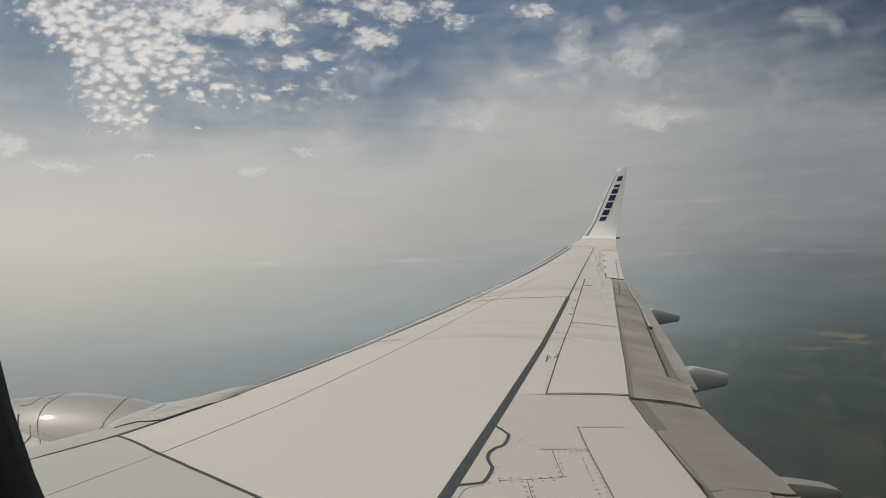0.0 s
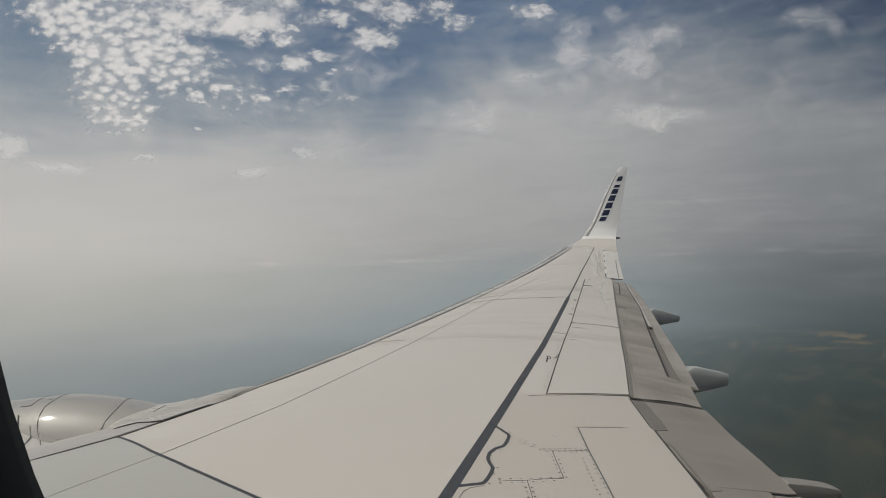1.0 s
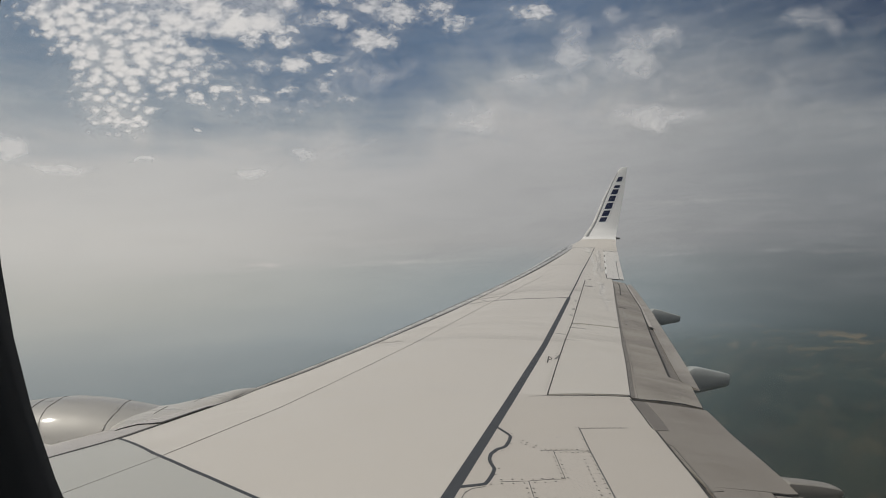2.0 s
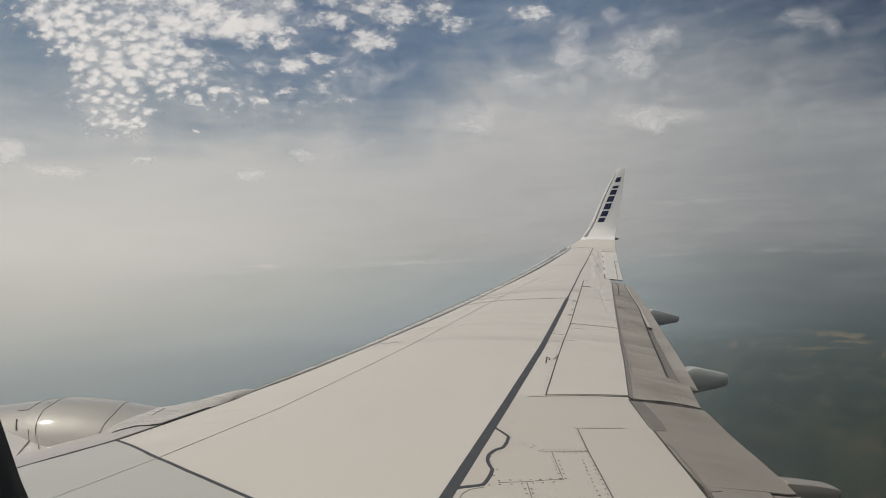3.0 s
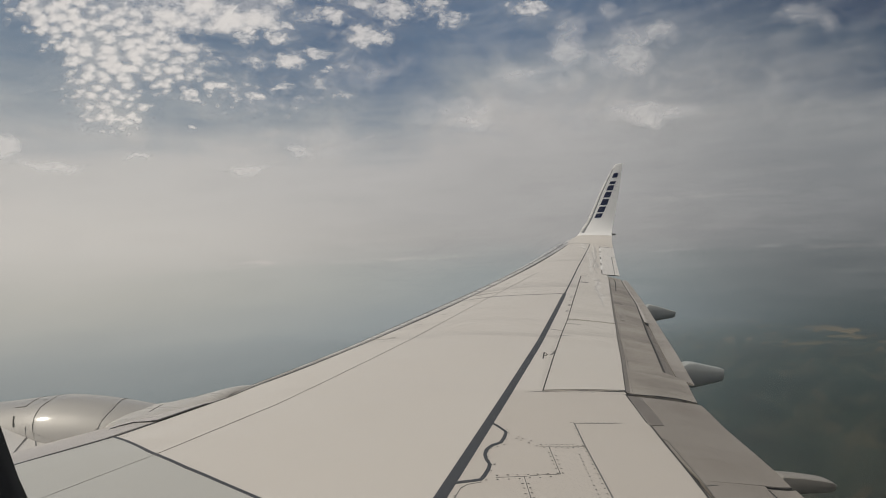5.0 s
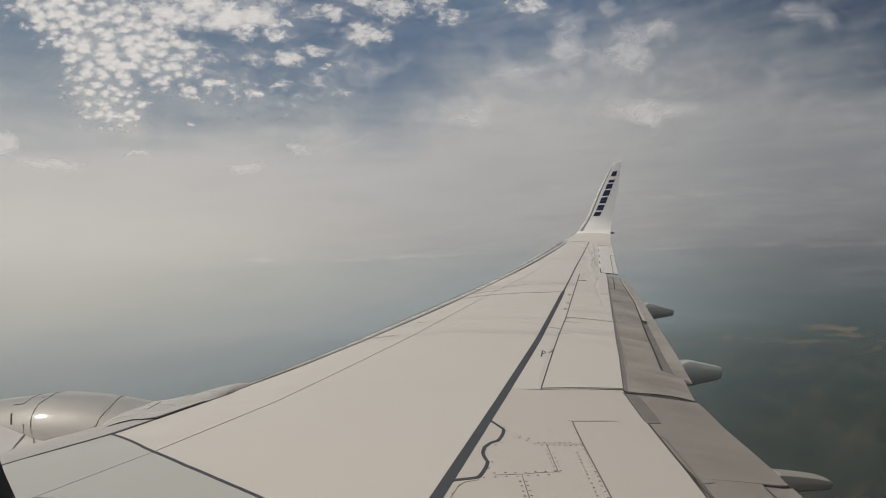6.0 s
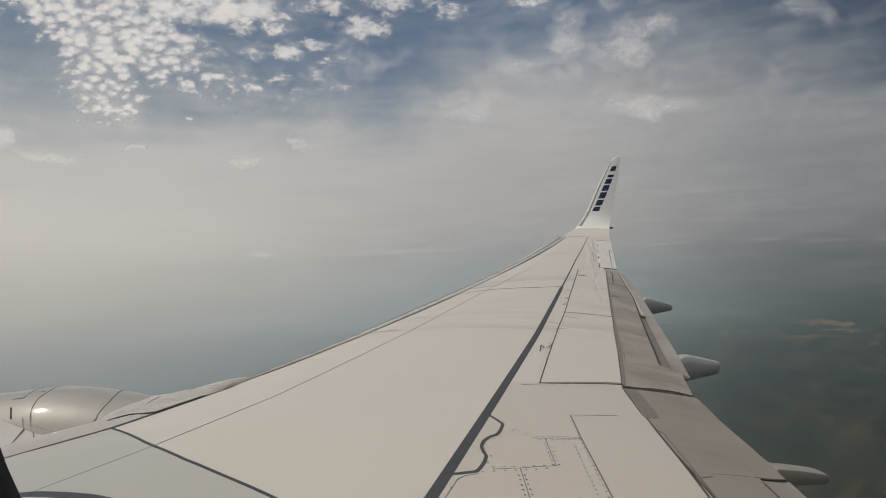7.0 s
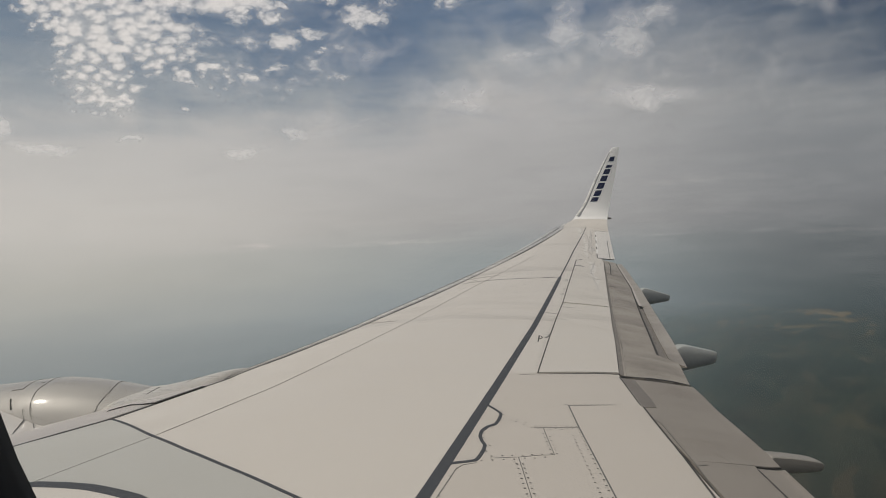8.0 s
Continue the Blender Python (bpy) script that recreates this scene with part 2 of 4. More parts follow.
def grid_solid(rows_top, rows_low):
    """A closed solid between two grids of points of the same size."""
    bm = bmesh.new()
    A = [[bm.verts.new(p) for p in r] for r in rows_top]
    B = [[bm.verts.new(p) for p in r] for r in rows_low]
    nr, nc = len(A), len(A[0])
    for i in range(nr - 1):
        for j in range(nc - 1):
            bm.faces.new((A[i][j], A[i][j + 1], A[i + 1][j + 1], A[i + 1][j]))
            bm.faces.new((B[i][j], B[i + 1][j], B[i + 1][j + 1], B[i][j + 1]))
    for i in range(nr - 1):
        for j in (0, nc - 1):
            bm.faces.new((A[i][j], A[i + 1][j], B[i + 1][j], B[i][j]))
    for j in range(nc - 1):
        for i in (0, nr - 1):
            bm.faces.new((A[i][j], A[i][j + 1], B[i][j + 1], B[i][j]))
    return bm


def panel(front, back, off=0.0, thick=0.02, span=30, chord=8, droop=None):
    """A panel that follows the wing's skin between two lines in plan. thick: metres, or a function of v and of x, y."""
    fa, fb = line(front), line(back)
    up, low = [], []
    for i in range(span + 1):
        (xa, ya), (xb, yb) = fa(i / span), fb(i / span)
        ru, rl = [], []
        for j in range(chord + 1):
            v = j / chord
            x, y = xa + (xb - xa) * v, ya + (yb - ya) * v
            z = top(x, y) + (off(v, i / span) if callable(off) else off)
            t = thick(v, x, y) if callable(thick) else thick
            ru.append((x, y, z)), rl.append((x, y, z - t))
        up.append(ru), low.append(rl)
    return grid_solid(up, low)


def strip(pts, width, off=0.003, thick=0.006, step=0.12):
    """A narrow band on the skin along a line in plan; width in metres, one or one for each end."""
    f = line(pts)
    p = np.array(pts, float)
    total = float(np.hypot(*(p[1:] - p[:-1]).T).sum())
    k = max(2, int(total / step), 3 * len(pts))
    w0, w1 = width if isinstance(width, tuple) else (width, width)
    P = [Vector(f(i / k)) for i in range(k + 1)]
    up, low = [], []
    for i, c in enumerate(P):
        d = (P[min(k, i + 1)] - P[max(0, i - 1)]).normalized()
        s = Vector((-d.y, d.x)) * (w0 + (w1 - w0) * i / k) / 2
        a, b = c + s, c - s
        up.append([(q.x, q.y, top(q.x, q.y) + off) for q in (a, b)])
        low.append([(q.x, q.y, top(q.x, q.y) + off - thick) for q in (a, b)])
    return grid_solid(up, low)


def thing(name, label, category, kind=""):
    ob = new(name)
    ob.matrix_world = AIR
    return tagged(ob, label, category, kind=kind)


wing = thing("airplane_wing", "light grey airliner wing with upturned white winglet", "airplane wing")

SLAT_LINE = [(-2.5, 2.9), (-1.61, 4.07), (-1.39, 4.29), (-1.24, 4.56), (-1.12, 4.82), (-0.99, 5.10), (-0.67, 5.58), (-0.3, 6.21),
             (0.22, 7.22), (1.06, 8.84), (2.71, 12.16), (4.55, 15.72)]
SLAT_LINE = [(-3.55, 1.45)] + SLAT_LINE
HINGE = [(1.37, 1.45), (1.44, 3.9), (1.50, 4.6), (1.56, 5.1), (1.89, 5.94), (2.39, 7.24), (2.82, 8.38), (3.77, 10.87), (3.86, 11.13), (5.22, 14.93)]


def deep(v, x, y):
    c = trail(y) - lead(y)
    return 0.02 + 0.11 * c * math.sin(math.pi * min(1, 0.15 + 0.75 * v)) ** 1.0


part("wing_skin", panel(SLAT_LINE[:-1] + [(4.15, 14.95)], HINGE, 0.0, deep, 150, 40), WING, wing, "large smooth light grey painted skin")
part("rear_panel", panel([(-0.55, 2.05), (0.193, 3.675), (0.692, 4.833), (0.728, 4.885)], [(1.39, 2.05), (1.44, 3.9), (1.50, 4.6), (1.548, 5.09)], 0.0005, 0.002, 50, 18), REAR, wing, "slightly browner skin aft of the spar")
tip_front = [(4.15, 14.95), (4.55, 15.72), (4.67, 16.0)]
part("tip_skin", panel(tip_front, [(5.57, 14.95), (5.785, 15.5), (5.98, 16.0)], 0.0, lambda v, x, y: 0.03 + 0.12 * math.sin(math.pi * (0.1 + 0.8 * v)), 12, 10), WING, wing)


# leading edge: fixed nose inboard, then slats, whose fronts stand a little higher towards the tip
def nose_point(y, v):
    """A point on the leading edge; v: 0 at its rear edge, 1 at its front."""
    sl = np.array(SLAT_LINE)
    xs = float(np.interp(y, sl[:, 1], sl[:, 0])) - 0.012
    xl, zt, zl = lead(y) - 0.03, top(xs, y) + 0.002, top(lead(y), y)
    d, a = 0.035 + 0.012 * (trail(y) - lead(y)), v * math.pi / 2
    rise = float(np.interp(y, [5, 5.5, 6.2, 7, 8.5, 10, 12, 13.5, 14.8, 15.7], [0, -0.035, -0.055, -0.02, 0.015, 0.02, 0.05, 0.085, 0.115, 0.125]))
    return Vector((xs + (xl - xs) * math.sin(a), y, zl - d + (zt - zl + d) * math.cos(a) + rise * math.sin(a) ** 2))


def nose(y0, y1, k=24):
    up, low = [], []
    for i in range(k + 1):
        y = y0 + (y1 - y0) * i / k
        up.append([nose_point(y, j / 10) for j in range(11)])
        front = up[-1][-1].z - 0.004
        low.append([(p.x, y, min(p.z - 0.004, front - 0.1 * math.cos(j / 10 * math.pi / 2))) for j, p in enumerate(up[-1])])
    return grid_solid(up, low)


def nose_line(y0, y1, at, width, k=30):
    """A thin joint along the slat; at: 0 at its rear edge, 1 at its front."""
    up = [[nose_point(y0 + (y1 - y0) * i / k, at + width * u) + Vector((0, 0, 0.003)) for u in (-0.5, 0.0, 0.5)] for i in range(k + 1)]
    return grid_solid(up, [[p - Vector((0, 0, 0.005)) for p in q] for q in up])


part("fixed_nose", nose(1.45, 5.01, 44), NOSE, wing, "pinkish bare leading edge")
for a, b in ((5.02, 7.95), (7.98, 10.4), (10.43, 13.2), (13.23, 15.7)):
    slat = part("leading_edge_slat", nose(a, b), SLAT, wing, "bare metal slat")
    part("slat_seam", nose_line(a + 0.01, b - 0.01, 0.34, 0.09), LINE, slat)
    part("slat_lip", nose_line(a + 0.01, b - 0.01, 0.06, 0.05), VANE, slat)

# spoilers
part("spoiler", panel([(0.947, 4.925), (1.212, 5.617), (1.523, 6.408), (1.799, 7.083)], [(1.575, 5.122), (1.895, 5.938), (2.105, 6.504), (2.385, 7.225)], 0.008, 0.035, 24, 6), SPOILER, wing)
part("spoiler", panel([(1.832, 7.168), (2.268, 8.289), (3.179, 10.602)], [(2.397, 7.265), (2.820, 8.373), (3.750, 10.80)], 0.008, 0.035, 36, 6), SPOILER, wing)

# outboard flap with its aft segment, inboard flap, aileron
part("outboard_flap", panel([(1.745, 5.64), (1.87, 5.95), (2.28, 6.99), (2.82, 8.40), (3.72, 10.77), (3.845, 11.12)], [(2.204, 5.785), (2.434, 6.386), (2.715, 7.136), (3.397, 8.891), (3.962, 10.66), (4.085, 11.05)], -0.010, 0.07, 50, 8), FLAP, wing, "worn brownish grey flap")
part("flap_end", panel([(1.53, 5.11), (1.74, 5.63)], [(2.144, 5.198), (2.245, 5.46), (2.335, 5.69)], -0.008, 0.06, 8, 8), FLAP, wing)
part("flap_end", panel([(1.765, 5.646), (1.76, 5.632)], [(2.204, 5.783), (2.334, 5.692)], -0.0085, 0.05, 6, 8), FLAP, wing)
part("aft_flap", panel([(2.31, 5.80), (2.526, 6.402), (2.829, 7.236), (3.058, 7.858), (3.49, 9.053), (4.124, 11.033)], [(2.357, 5.60), (2.652, 6.377), (3.060, 7.53), (3.468, 8.687), (3.983, 10.268), (4.225, 11.11)], lambda v, f: -0.022 + 0.010 * v, lambda v, x, y: 0.05 - 0.042 * v, 60, 5), AFT, wing, "lighter grey aft flap segment")
part("flap_gap", panel([(2.15, 5.74), (2.66, 7.1), (3.35, 8.9), (4.02, 10.95)], [(2.36, 5.78), (2.86, 7.2), (3.53, 9.05), (4.15, 11.02)], -0.034, 0.02, 40, 3), COVER_AND_SHADE, wing)
part("inboard_flap", panel([(1.485, 4.055), (1.475, 4.34), (1.50, 4.618), (1.565, 5.054)], [(2.030, 4.150), (2.055, 4.300), (2.072, 4.501), (2.091, 4.794), (2.145, 5.150)], -0.006, 0.009, 30, 8), INNER, wing, "worn grey inboard flap")
part("inboard_flap", panel([(1.385, 1.5), (1.44, 3.2), (1.4845, 4.054)], [(1.70, 1.5), (1.80, 3.3), (1.83, 3.847), (1.862, 4.116)], -0.006, 0.06, 30, 8), INNER, wing)
# dark floor added below the open gap, its shade put into the colour
part("flap_gap_floor", panel([(1.33, 1.5), (1.41, 3.9), (1.47, 4.6), (1.52, 5.03)], [(1.45, 1.5), (1.53, 3.9), (1.55, 4.6), (1.60, 5.03)], -0.022, 0.012, 30, 3), GAP, wing, "dark floor added under the gap ahead of the flap")
part("flap_track_panel", panel([(1.72, 1.5), (1.82, 3.3), (1.85, 3.847), (1.868, 4.100)], [(1.86, 1.5), (1.96, 3.3), (2.008, 3.885), (2.040, 4.132)], -0.010, 0.05, 30, 6), INNER, wing)
part("flap_cover", panel([(1.50, 4.608), (1.553, 5.045)], [(1.605, 4.642), (1.63, 4.76), (1.652, 5.058)], -0.003, 0.008, 10, 4), COVER_AND_SHADE, wing, "dark worn cover strip")
seal_line = [(1.655, 5.058), (1.632, 4.76)]
# dark cap added over the flap's end face, which darkens the notch
ends = [(1.866 + 0.163 * f, 4.1145 + 0.033 * f) for f in (0.0, 0.33, 0.67, 1.0)]
cap = [[(x, y - 0.004, top(x, y) - z) for z in (0.0075, 0.0145)] for x, y in ends]
part("flap_end_dark_cap", grid_solid(cap, [[(x, y + 0.003, z) for x, y, z in q] for q in cap]), GAP, wing)
part("flap_notch", panel([(1.858, 4.078), (1.866, 4.117)], [(1.99, 4.100), (2.026, 4.146)], -0.032, 0.008, 2, 3), GAP, wing)
part("aileron", panel([(3.80, 11.20), (5.43, 15.55)], [(4.225, 11.40), (5.925, 15.83)], 0.003, lambda v, x, y: 0.035 - 0.025 * v, 30, 6), PALE, wing, "paler aileron skin")
part("aileron_tab", panel([(4.125, 11.36), (5.16, 14.05)], [(4.222, 11.41), (5.26, 14.11)], 0.006, 0.02, 16, 3), PALE, wing)


# dark sealant lines, joints and painted marks
def seal(name, pts, w, mat=None, off=0.0016, onto=None):
    return part(name, strip(pts, w, off, 0.003), mat or SEAL, onto or wing)


seal("slat_joint", [(-1.609, 4.071), (-1.497, 4.169), (-1.366, 4.300), (-1.252, 4.523), (-1.119, 4.819), (-0.990, 5.135), (-0.822, 5.344), (-0.672, 5.583), (-0.503, 5.884), (-0.304, 6.235), (-0.067, 6.683), (0.222, 7.221), (0.587, 7.926), (1.073, 8.933), (1.726, 10.206), (2.655, 11.999), (4.553, 15.773)], (0.026, 0.065), GAP)
seal("pylon_gap", [(-1.266, 4.508), (-1.192, 4.664), (-1.119, 4.819)], 0.03, GAP, 0.008)
seal("chord_seal", [(-1.360, 4.288), (-1.058, 3.995), (-0.839, 3.826), (-0.657, 3.704), (-0.495, 3.604), (-0.345, 3.508), (-0.05, 3.325)], 0.014, SEAL)
seal("front_spar_joint", [(-1.30, 3.56), (-1.256, 3.626), (-1.184, 3.732), (-1.103, 3.851), (-1.012, 3.986), (-0.911, 4.159), (-0.792, 4.362), (-0.650, 4.604), (-0.490, 4.967), (-0.244, 5.444), (0.140, 6.211), (0.507, 7.000), (1.025, 8.083), (1.554, 9.115), (2.472, 10.858)], (0.0014, 0.005), LINE, 0.0018)
seal("rib_joint", [(0.80, 8.30), (1.107, 8.36), (1.45, 8.41), (1.867, 8.546), (2.30, 8.77)], 0.014, GAP)
seal("spar_seal", [(0.193, 3.675), (0.313, 3.954), (0.472, 4.322), (0.692, 4.833), (0.919, 5.372), (1.237, 6.125), (2.291, 8.749)], 0.048, SEAL)
seal("outer_spar_joint", [(2.291, 8.749), (3.497, 11.716), (5.310, 15.990)], 0.02, SEAL)
seal("access_seal", [(0.509, 4.391), (0.546, 4.336), (0.573, 4.288), (0.553, 4.228), (0.521, 4.163), (0.476, 4.132), (0.437, 4.081), (0.420, 4.024), (0.424, 3.978), (0.432, 3.949), (0.417, 3.903), (0.391, 3.848), (0.369, 3.814), (0.335, 3.801), (0.285, 3.785), (0.246, 3.771)], 0.017, SEAL)
seal("panel_joint", [(1.299, 4.563), (1.133, 4.512), (1.000, 4.474)], 0.004, LINE, 0.0013)
seal("panel_joint", [(1.000, 4.485), (0.971, 4.231), (0.947, 3.939), (0.921, 3.640)], 0.008, LINE, 0.0013)
seal("panel_joint", [(0.717, 4.165), (0.967, 4.218)], 0.003, LINE, 0.0013)
seal("panel_joint", [(0.766, 4.174), (0.749, 3.922)], 0.0035, LINE, 0.0013)
seal("panel_joint", [(0.749, 3.922), (0.670, 3.903), (0.572, 3.872), (0.440, 3.842)], 0.0025, LINE, 0.0013)
seal("panel_joint", [(0.570, 3.872), (0.555, 3.580)], 0.0035, LINE, 0.0013)
seal("panel_joint", [(0.371, 3.797), (0.308, 3.771), (0.275, 3.737), (0.257, 3.695), (0.180, 3.532)], 0.0035, LINE, 0.0013)
seal("panel_joint", [(0.555, 3.58), (0.50, 2.6)], 0.0035, LINE, 0.0013)
seal("panel_joint", [(0.921, 3.64), (0.86, 2.8)], 0.008, LINE, 0.0013)
seal("tip_joint", [(4.657, 15.999), (4.938, 15.960), (5.310, 15.990)], 0.02, LINE)
seal("spoiler_gap", [(0.807, 4.868), (0.90, 4.898), (0.945, 4.912)], (0.003, 0.006), LINE)
seal("spoiler_gap", [(0.945, 4.912), (1.25, 5.008), (1.577, 5.110)], (0.005, 0.015), GAP)
seal("spoiler_gap", [(0.943, 4.924), (1.207, 5.615), (1.517, 6.406), (1.816, 7.137), (2.259, 8.284), (3.166, 10.594)], 0.014, GAP)
seal("spoiler_gap", [(3.166, 10.594), (3.320, 10.736)], 0.014, GAP)
seal("spoiler_gap", [(1.814, 7.113), (2.074, 7.171), (2.380, 7.233)], 0.014, LINE)
seal("flap_joint", [(1.554, 5.065), (1.826, 5.154), (2.006, 5.182), (2.138, 5.172)], 0.008, GAP, -0.003)
seal("flap_joint", [(1.549, 5.056), (1.492, 4.61)], 0.010, GAP, 0.0012)
seal("flap_joint", [(1.503, 4.60), (1.475, 4.34), (1.456, 4.11), (1.410, 3.74), (1.33, 3.0)], 0.013, GAP, 0.0012)
seal("section_joint", [(1.858, 4.085), (1.838, 3.847), (1.81, 3.3)], 0.014, GAP, -0.006)
seal("cover_edge", seal_line, 0.005, AFT, -0.001)
# brownish strip on the flap, painted as the shade behind the spoilers' rear edge
seal("flap_recess_shade", [(1.592, 5.115), (1.915, 5.925), (2.05, 6.28), (2.405, 7.24), (2.84, 8.37), (3.765, 10.79)], (0.036, 0.012), COVER_AND_SHADE, -0.006)
seal("flap_step", [(1.635, 5.12), (1.95, 5.93), (2.44, 7.24), (2.87, 8.37)], 0.007, AFT, -0.005)
seal("flap_ridge", [(3.002, 8.593), (2.615, 7.568)], (0.018, 0.05), AFT, -0.004)
seal("flap_ridge", [(3.04, 8.70), (3.0, 8.59)], 0.09, COVER_AND_SHADE, -0.005)
seal("vane_edge", [(4.082, 10.95), (3.445, 8.985), (2.985, 7.72)], (0.026, 0.036), VANE, -0.012)
# dark strip that paints the shade along the outboard flap's rear edge
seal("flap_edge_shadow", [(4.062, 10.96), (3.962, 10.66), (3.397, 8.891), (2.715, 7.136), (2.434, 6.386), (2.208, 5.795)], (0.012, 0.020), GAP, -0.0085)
seal("vane_stop", [(2.955, 7.70), (3.01, 7.73)], 0.05, GAP, -0.010)
seal("flap_end_seam", [(3.883, 10.896), (3.80, 10.60), (3.421, 9.668)], 0.014, GAP, -0.005)
seal("inner_line", [(1.500, 4.456), (1.524, 4.452), (1.503, 4.202), (1.487, 4.017), (1.455, 3.814), (1.425, 3.803)], 0.004, LINE, -0.0035)
seal("inner_cross", [(1.479, 4.005), (1.563, 4.037)], 0.003, LINE, -0.0035)
seal("spar_seal", [(-0.55, 2.05), (0.10, 3.46), (0.193, 3.675)], 0.048, SEAL)
seal("slat_joint", [(-3.1, 2.1), (-1.9, 3.70), (-1.609, 4.071)], 0.02, SEAL)
seal("walkway_mark", [(-1.62, 3.56)] + [(-1.259, 3.584), (-1.154, 3.568), (-1.046, 3.545), (-0.953, 3.512), (-0.861, 3.477)] + [(-0.6, 3.30)], 0.040, SEAL)
seal("aileron_gap", [(3.79, 11.165), (4.18, 11.36)], 0.016, GAP)
seal("aileron_gap", [(3.79, 11.18), (5.42, 15.54)], 0.03, GAP)
seal("aileron_gap", [(5.42, 15.57), (5.91, 15.86)], 0.05, LINE)
seal("tab_joint", [(4.11, 11.36), (5.145, 14.05), (5.25, 14.12)], (0.010, 0.016), LINE, 0.0075)
seal("soot_mark", [(1.00, 8.66), (1.22, 8.73), (1.42, 8.78)], (0.10, 0.02), SOOT, 0.0013)
seal("soot_mark", [(-0.25, 6.34), (-0.12, 6.29), (0.02, 6.25)], (0.05, 0.01), SOOT, 0.0013)
for k in range(4):
    y = 11.75 + 1.0 * k
    x = 3.79 + (y - 11.18) * 0.374
    seal("hinge_mark", [(x, y), (x + 0.23, y + 0.62)], 0.045, WHITE, 0.004)

part("root_panel", panel([(-1.62, 3.545), (-1.259, 3.57), (-1.154, 3.554), (-1.046, 3.531), (-0.953, 3.498), (-0.861, 3.463), (-0.6, 3.285)], [(-1.9, 2.45), (-0.5, 2.45)], 0.0013, 0.002, 24, 16), WING, wing, "warmer skin inside the walkway mark")
part("inboard_panel", panel([(-2.85, 2.4), (-1.60, 4.075), (-1.365, 4.282)], [(-0.10, 2.4), (-0.04, 3.308), (-0.345, 3.496), (-0.49, 3.592), (-0.655, 3.694), (-0.84, 3.815), (-1.06, 3.985), (-1.345, 4.272)], 0.0009, 0.002, 40, 24), COOL, wing, "cooler grey inboard skin panel")

# small brackets behind the slats, stencil marks that cannot be read, painted sheen
for x, y in ((-0.059, 6.289), (0.198, 6.834), (0.473, 7.329), (0.751, 7.860), (1.044, 8.458), (1.656, 9.619), (2.2, 10.7)):
    seal("slat_bracket", [(x - 0.012, y + 0.012), (x, y + 0.018), (x + 0.02, y + 0.012), (x + 0.026, y - 0.004)], 0.006, LINE)
seal("stencil_bar", [(1.135, 5.635), (1.193, 5.813)], 0.010, GAP)
seal("stencil_bar", [(1.168, 5.728), (1.188, 5.732), (1.203, 5.76), (1.205, 5.79), (1.193, 5.811)], 0.008, GAP)
for x, y, l in ((1.243, 5.775, 0.020), (1.262, 5.80, 0.020), (1.280, 5.835, 0.022), (1.300, 5.88, 0.022), (1.95, 7.585, 0.05), (1.975, 7.65, 0.05), (2.10, 7.95, 0.04), (2.12, 8.01, 0.04), (2.315, 8.54, 0.05), (2.34, 8.61, 0.05)):
    seal("stencil_bar", [(x - l / 2, y - 0.015), (x + l / 2, y + 0.015)], 0.013, LINE)
for x, y, l in ((1.60, 6.63, -0.16), (1.62, 6.60, 0.05), (1.50, 6.40, 0.12), (1.72, 6.93, 0.18), (1.95, 7.48, 0.10)):
    seal("scratch", [(x, y), (x + l, y + 0.02)], 0.008, LINE, 0.0092 if l > 0.1 else 0.0016)
seal("filler_mark", [(2.90, 9.90), (3.06, 9.96)], (0.05, 0.07), LINE, 0.0094)
random.seed(4)
SHEENS = (bmesh.new(), bmesh.new())


def sheen_streak(path, w, dull, sway=0.03):
    """A long wavering streak of painted sheen along a line in plan."""
    f, k = line(path), 44
    a, b = random.uniform(0, 6), random.uniform(0, 6)
    pts = []
    for i in range(k + 1):
        x, y = f(i / k)
        pts.append((x + sway * (0.6 * math.sin(a + 0.24 * i) + 0.4 * math.sin(b + 0.47 * i)), y))
    high = 0.0095 if pts[0][1] < 10.6 else 0.0017
    one = strip(pts, w, high, 0.003)
    tmp = bpy.data.meshes.new("sheen_part")
    one.to_mesh(tmp), one.free()
    SHEENS[not dull].from_mesh(tmp)
    bpy.data.meshes.remove(tmp)


# the winglet's reflection on the wing, painted as pale and dull streaks
sheen_streak([(5.0, 15.9), (4.706, 14.508), (4.010, 12.443), (3.55, 11.05)], (0.10, 0.05), False)
sheen_streak([(5.10, 15.9), (4.80, 14.508), (4.10, 12.443), (3.62, 11.05)], (0.03, 0.02), True)
sheen_streak([(3.45, 10.5), (3.074, 9.60), (2.80, 8.789), (2.62, 8.107)], (0.035, 0.015), True, 0.02)
sheen_streak([(3.40, 10.5), (3.258, 10.069), (3.124, 9.645), (2.973, 9.274), (2.894, 8.936), (2.713, 8.430)], (0.10, 0.03), False, 0.03)
sheen_streak([(5.250, 15.5), (5.104, 15.013), (4.763, 14.224), (4.615, 13.679), (4.310, 12.978), (4.181, 12.500), (3.913, 11.887)], (0.05, 0.08), True, 0.03)
sheen_streak([(5.20, 15.5), (5.06, 15.013), (4.72, 14.224), (4.57, 13.679), (4.26, 12.978), (4.12, 12.500), (3.87, 11.887)], (0.04, 0.05), False, 0.03)
tagged(part("sheen_streaks", SHEENS[0], DULL_SHEEN, wing, "dull painted streaks of the winglet's reflection"), kind="stuff")
tagged(part("sheen_streaks", SHEENS[1], PALE_SHEEN, wing, "pale painted streaks of the winglet's reflection"), kind="stuff")

RIVET_ROWS = []


def rivet_row(a, b, k):
    RIVET_ROWS.append((a, b, k))


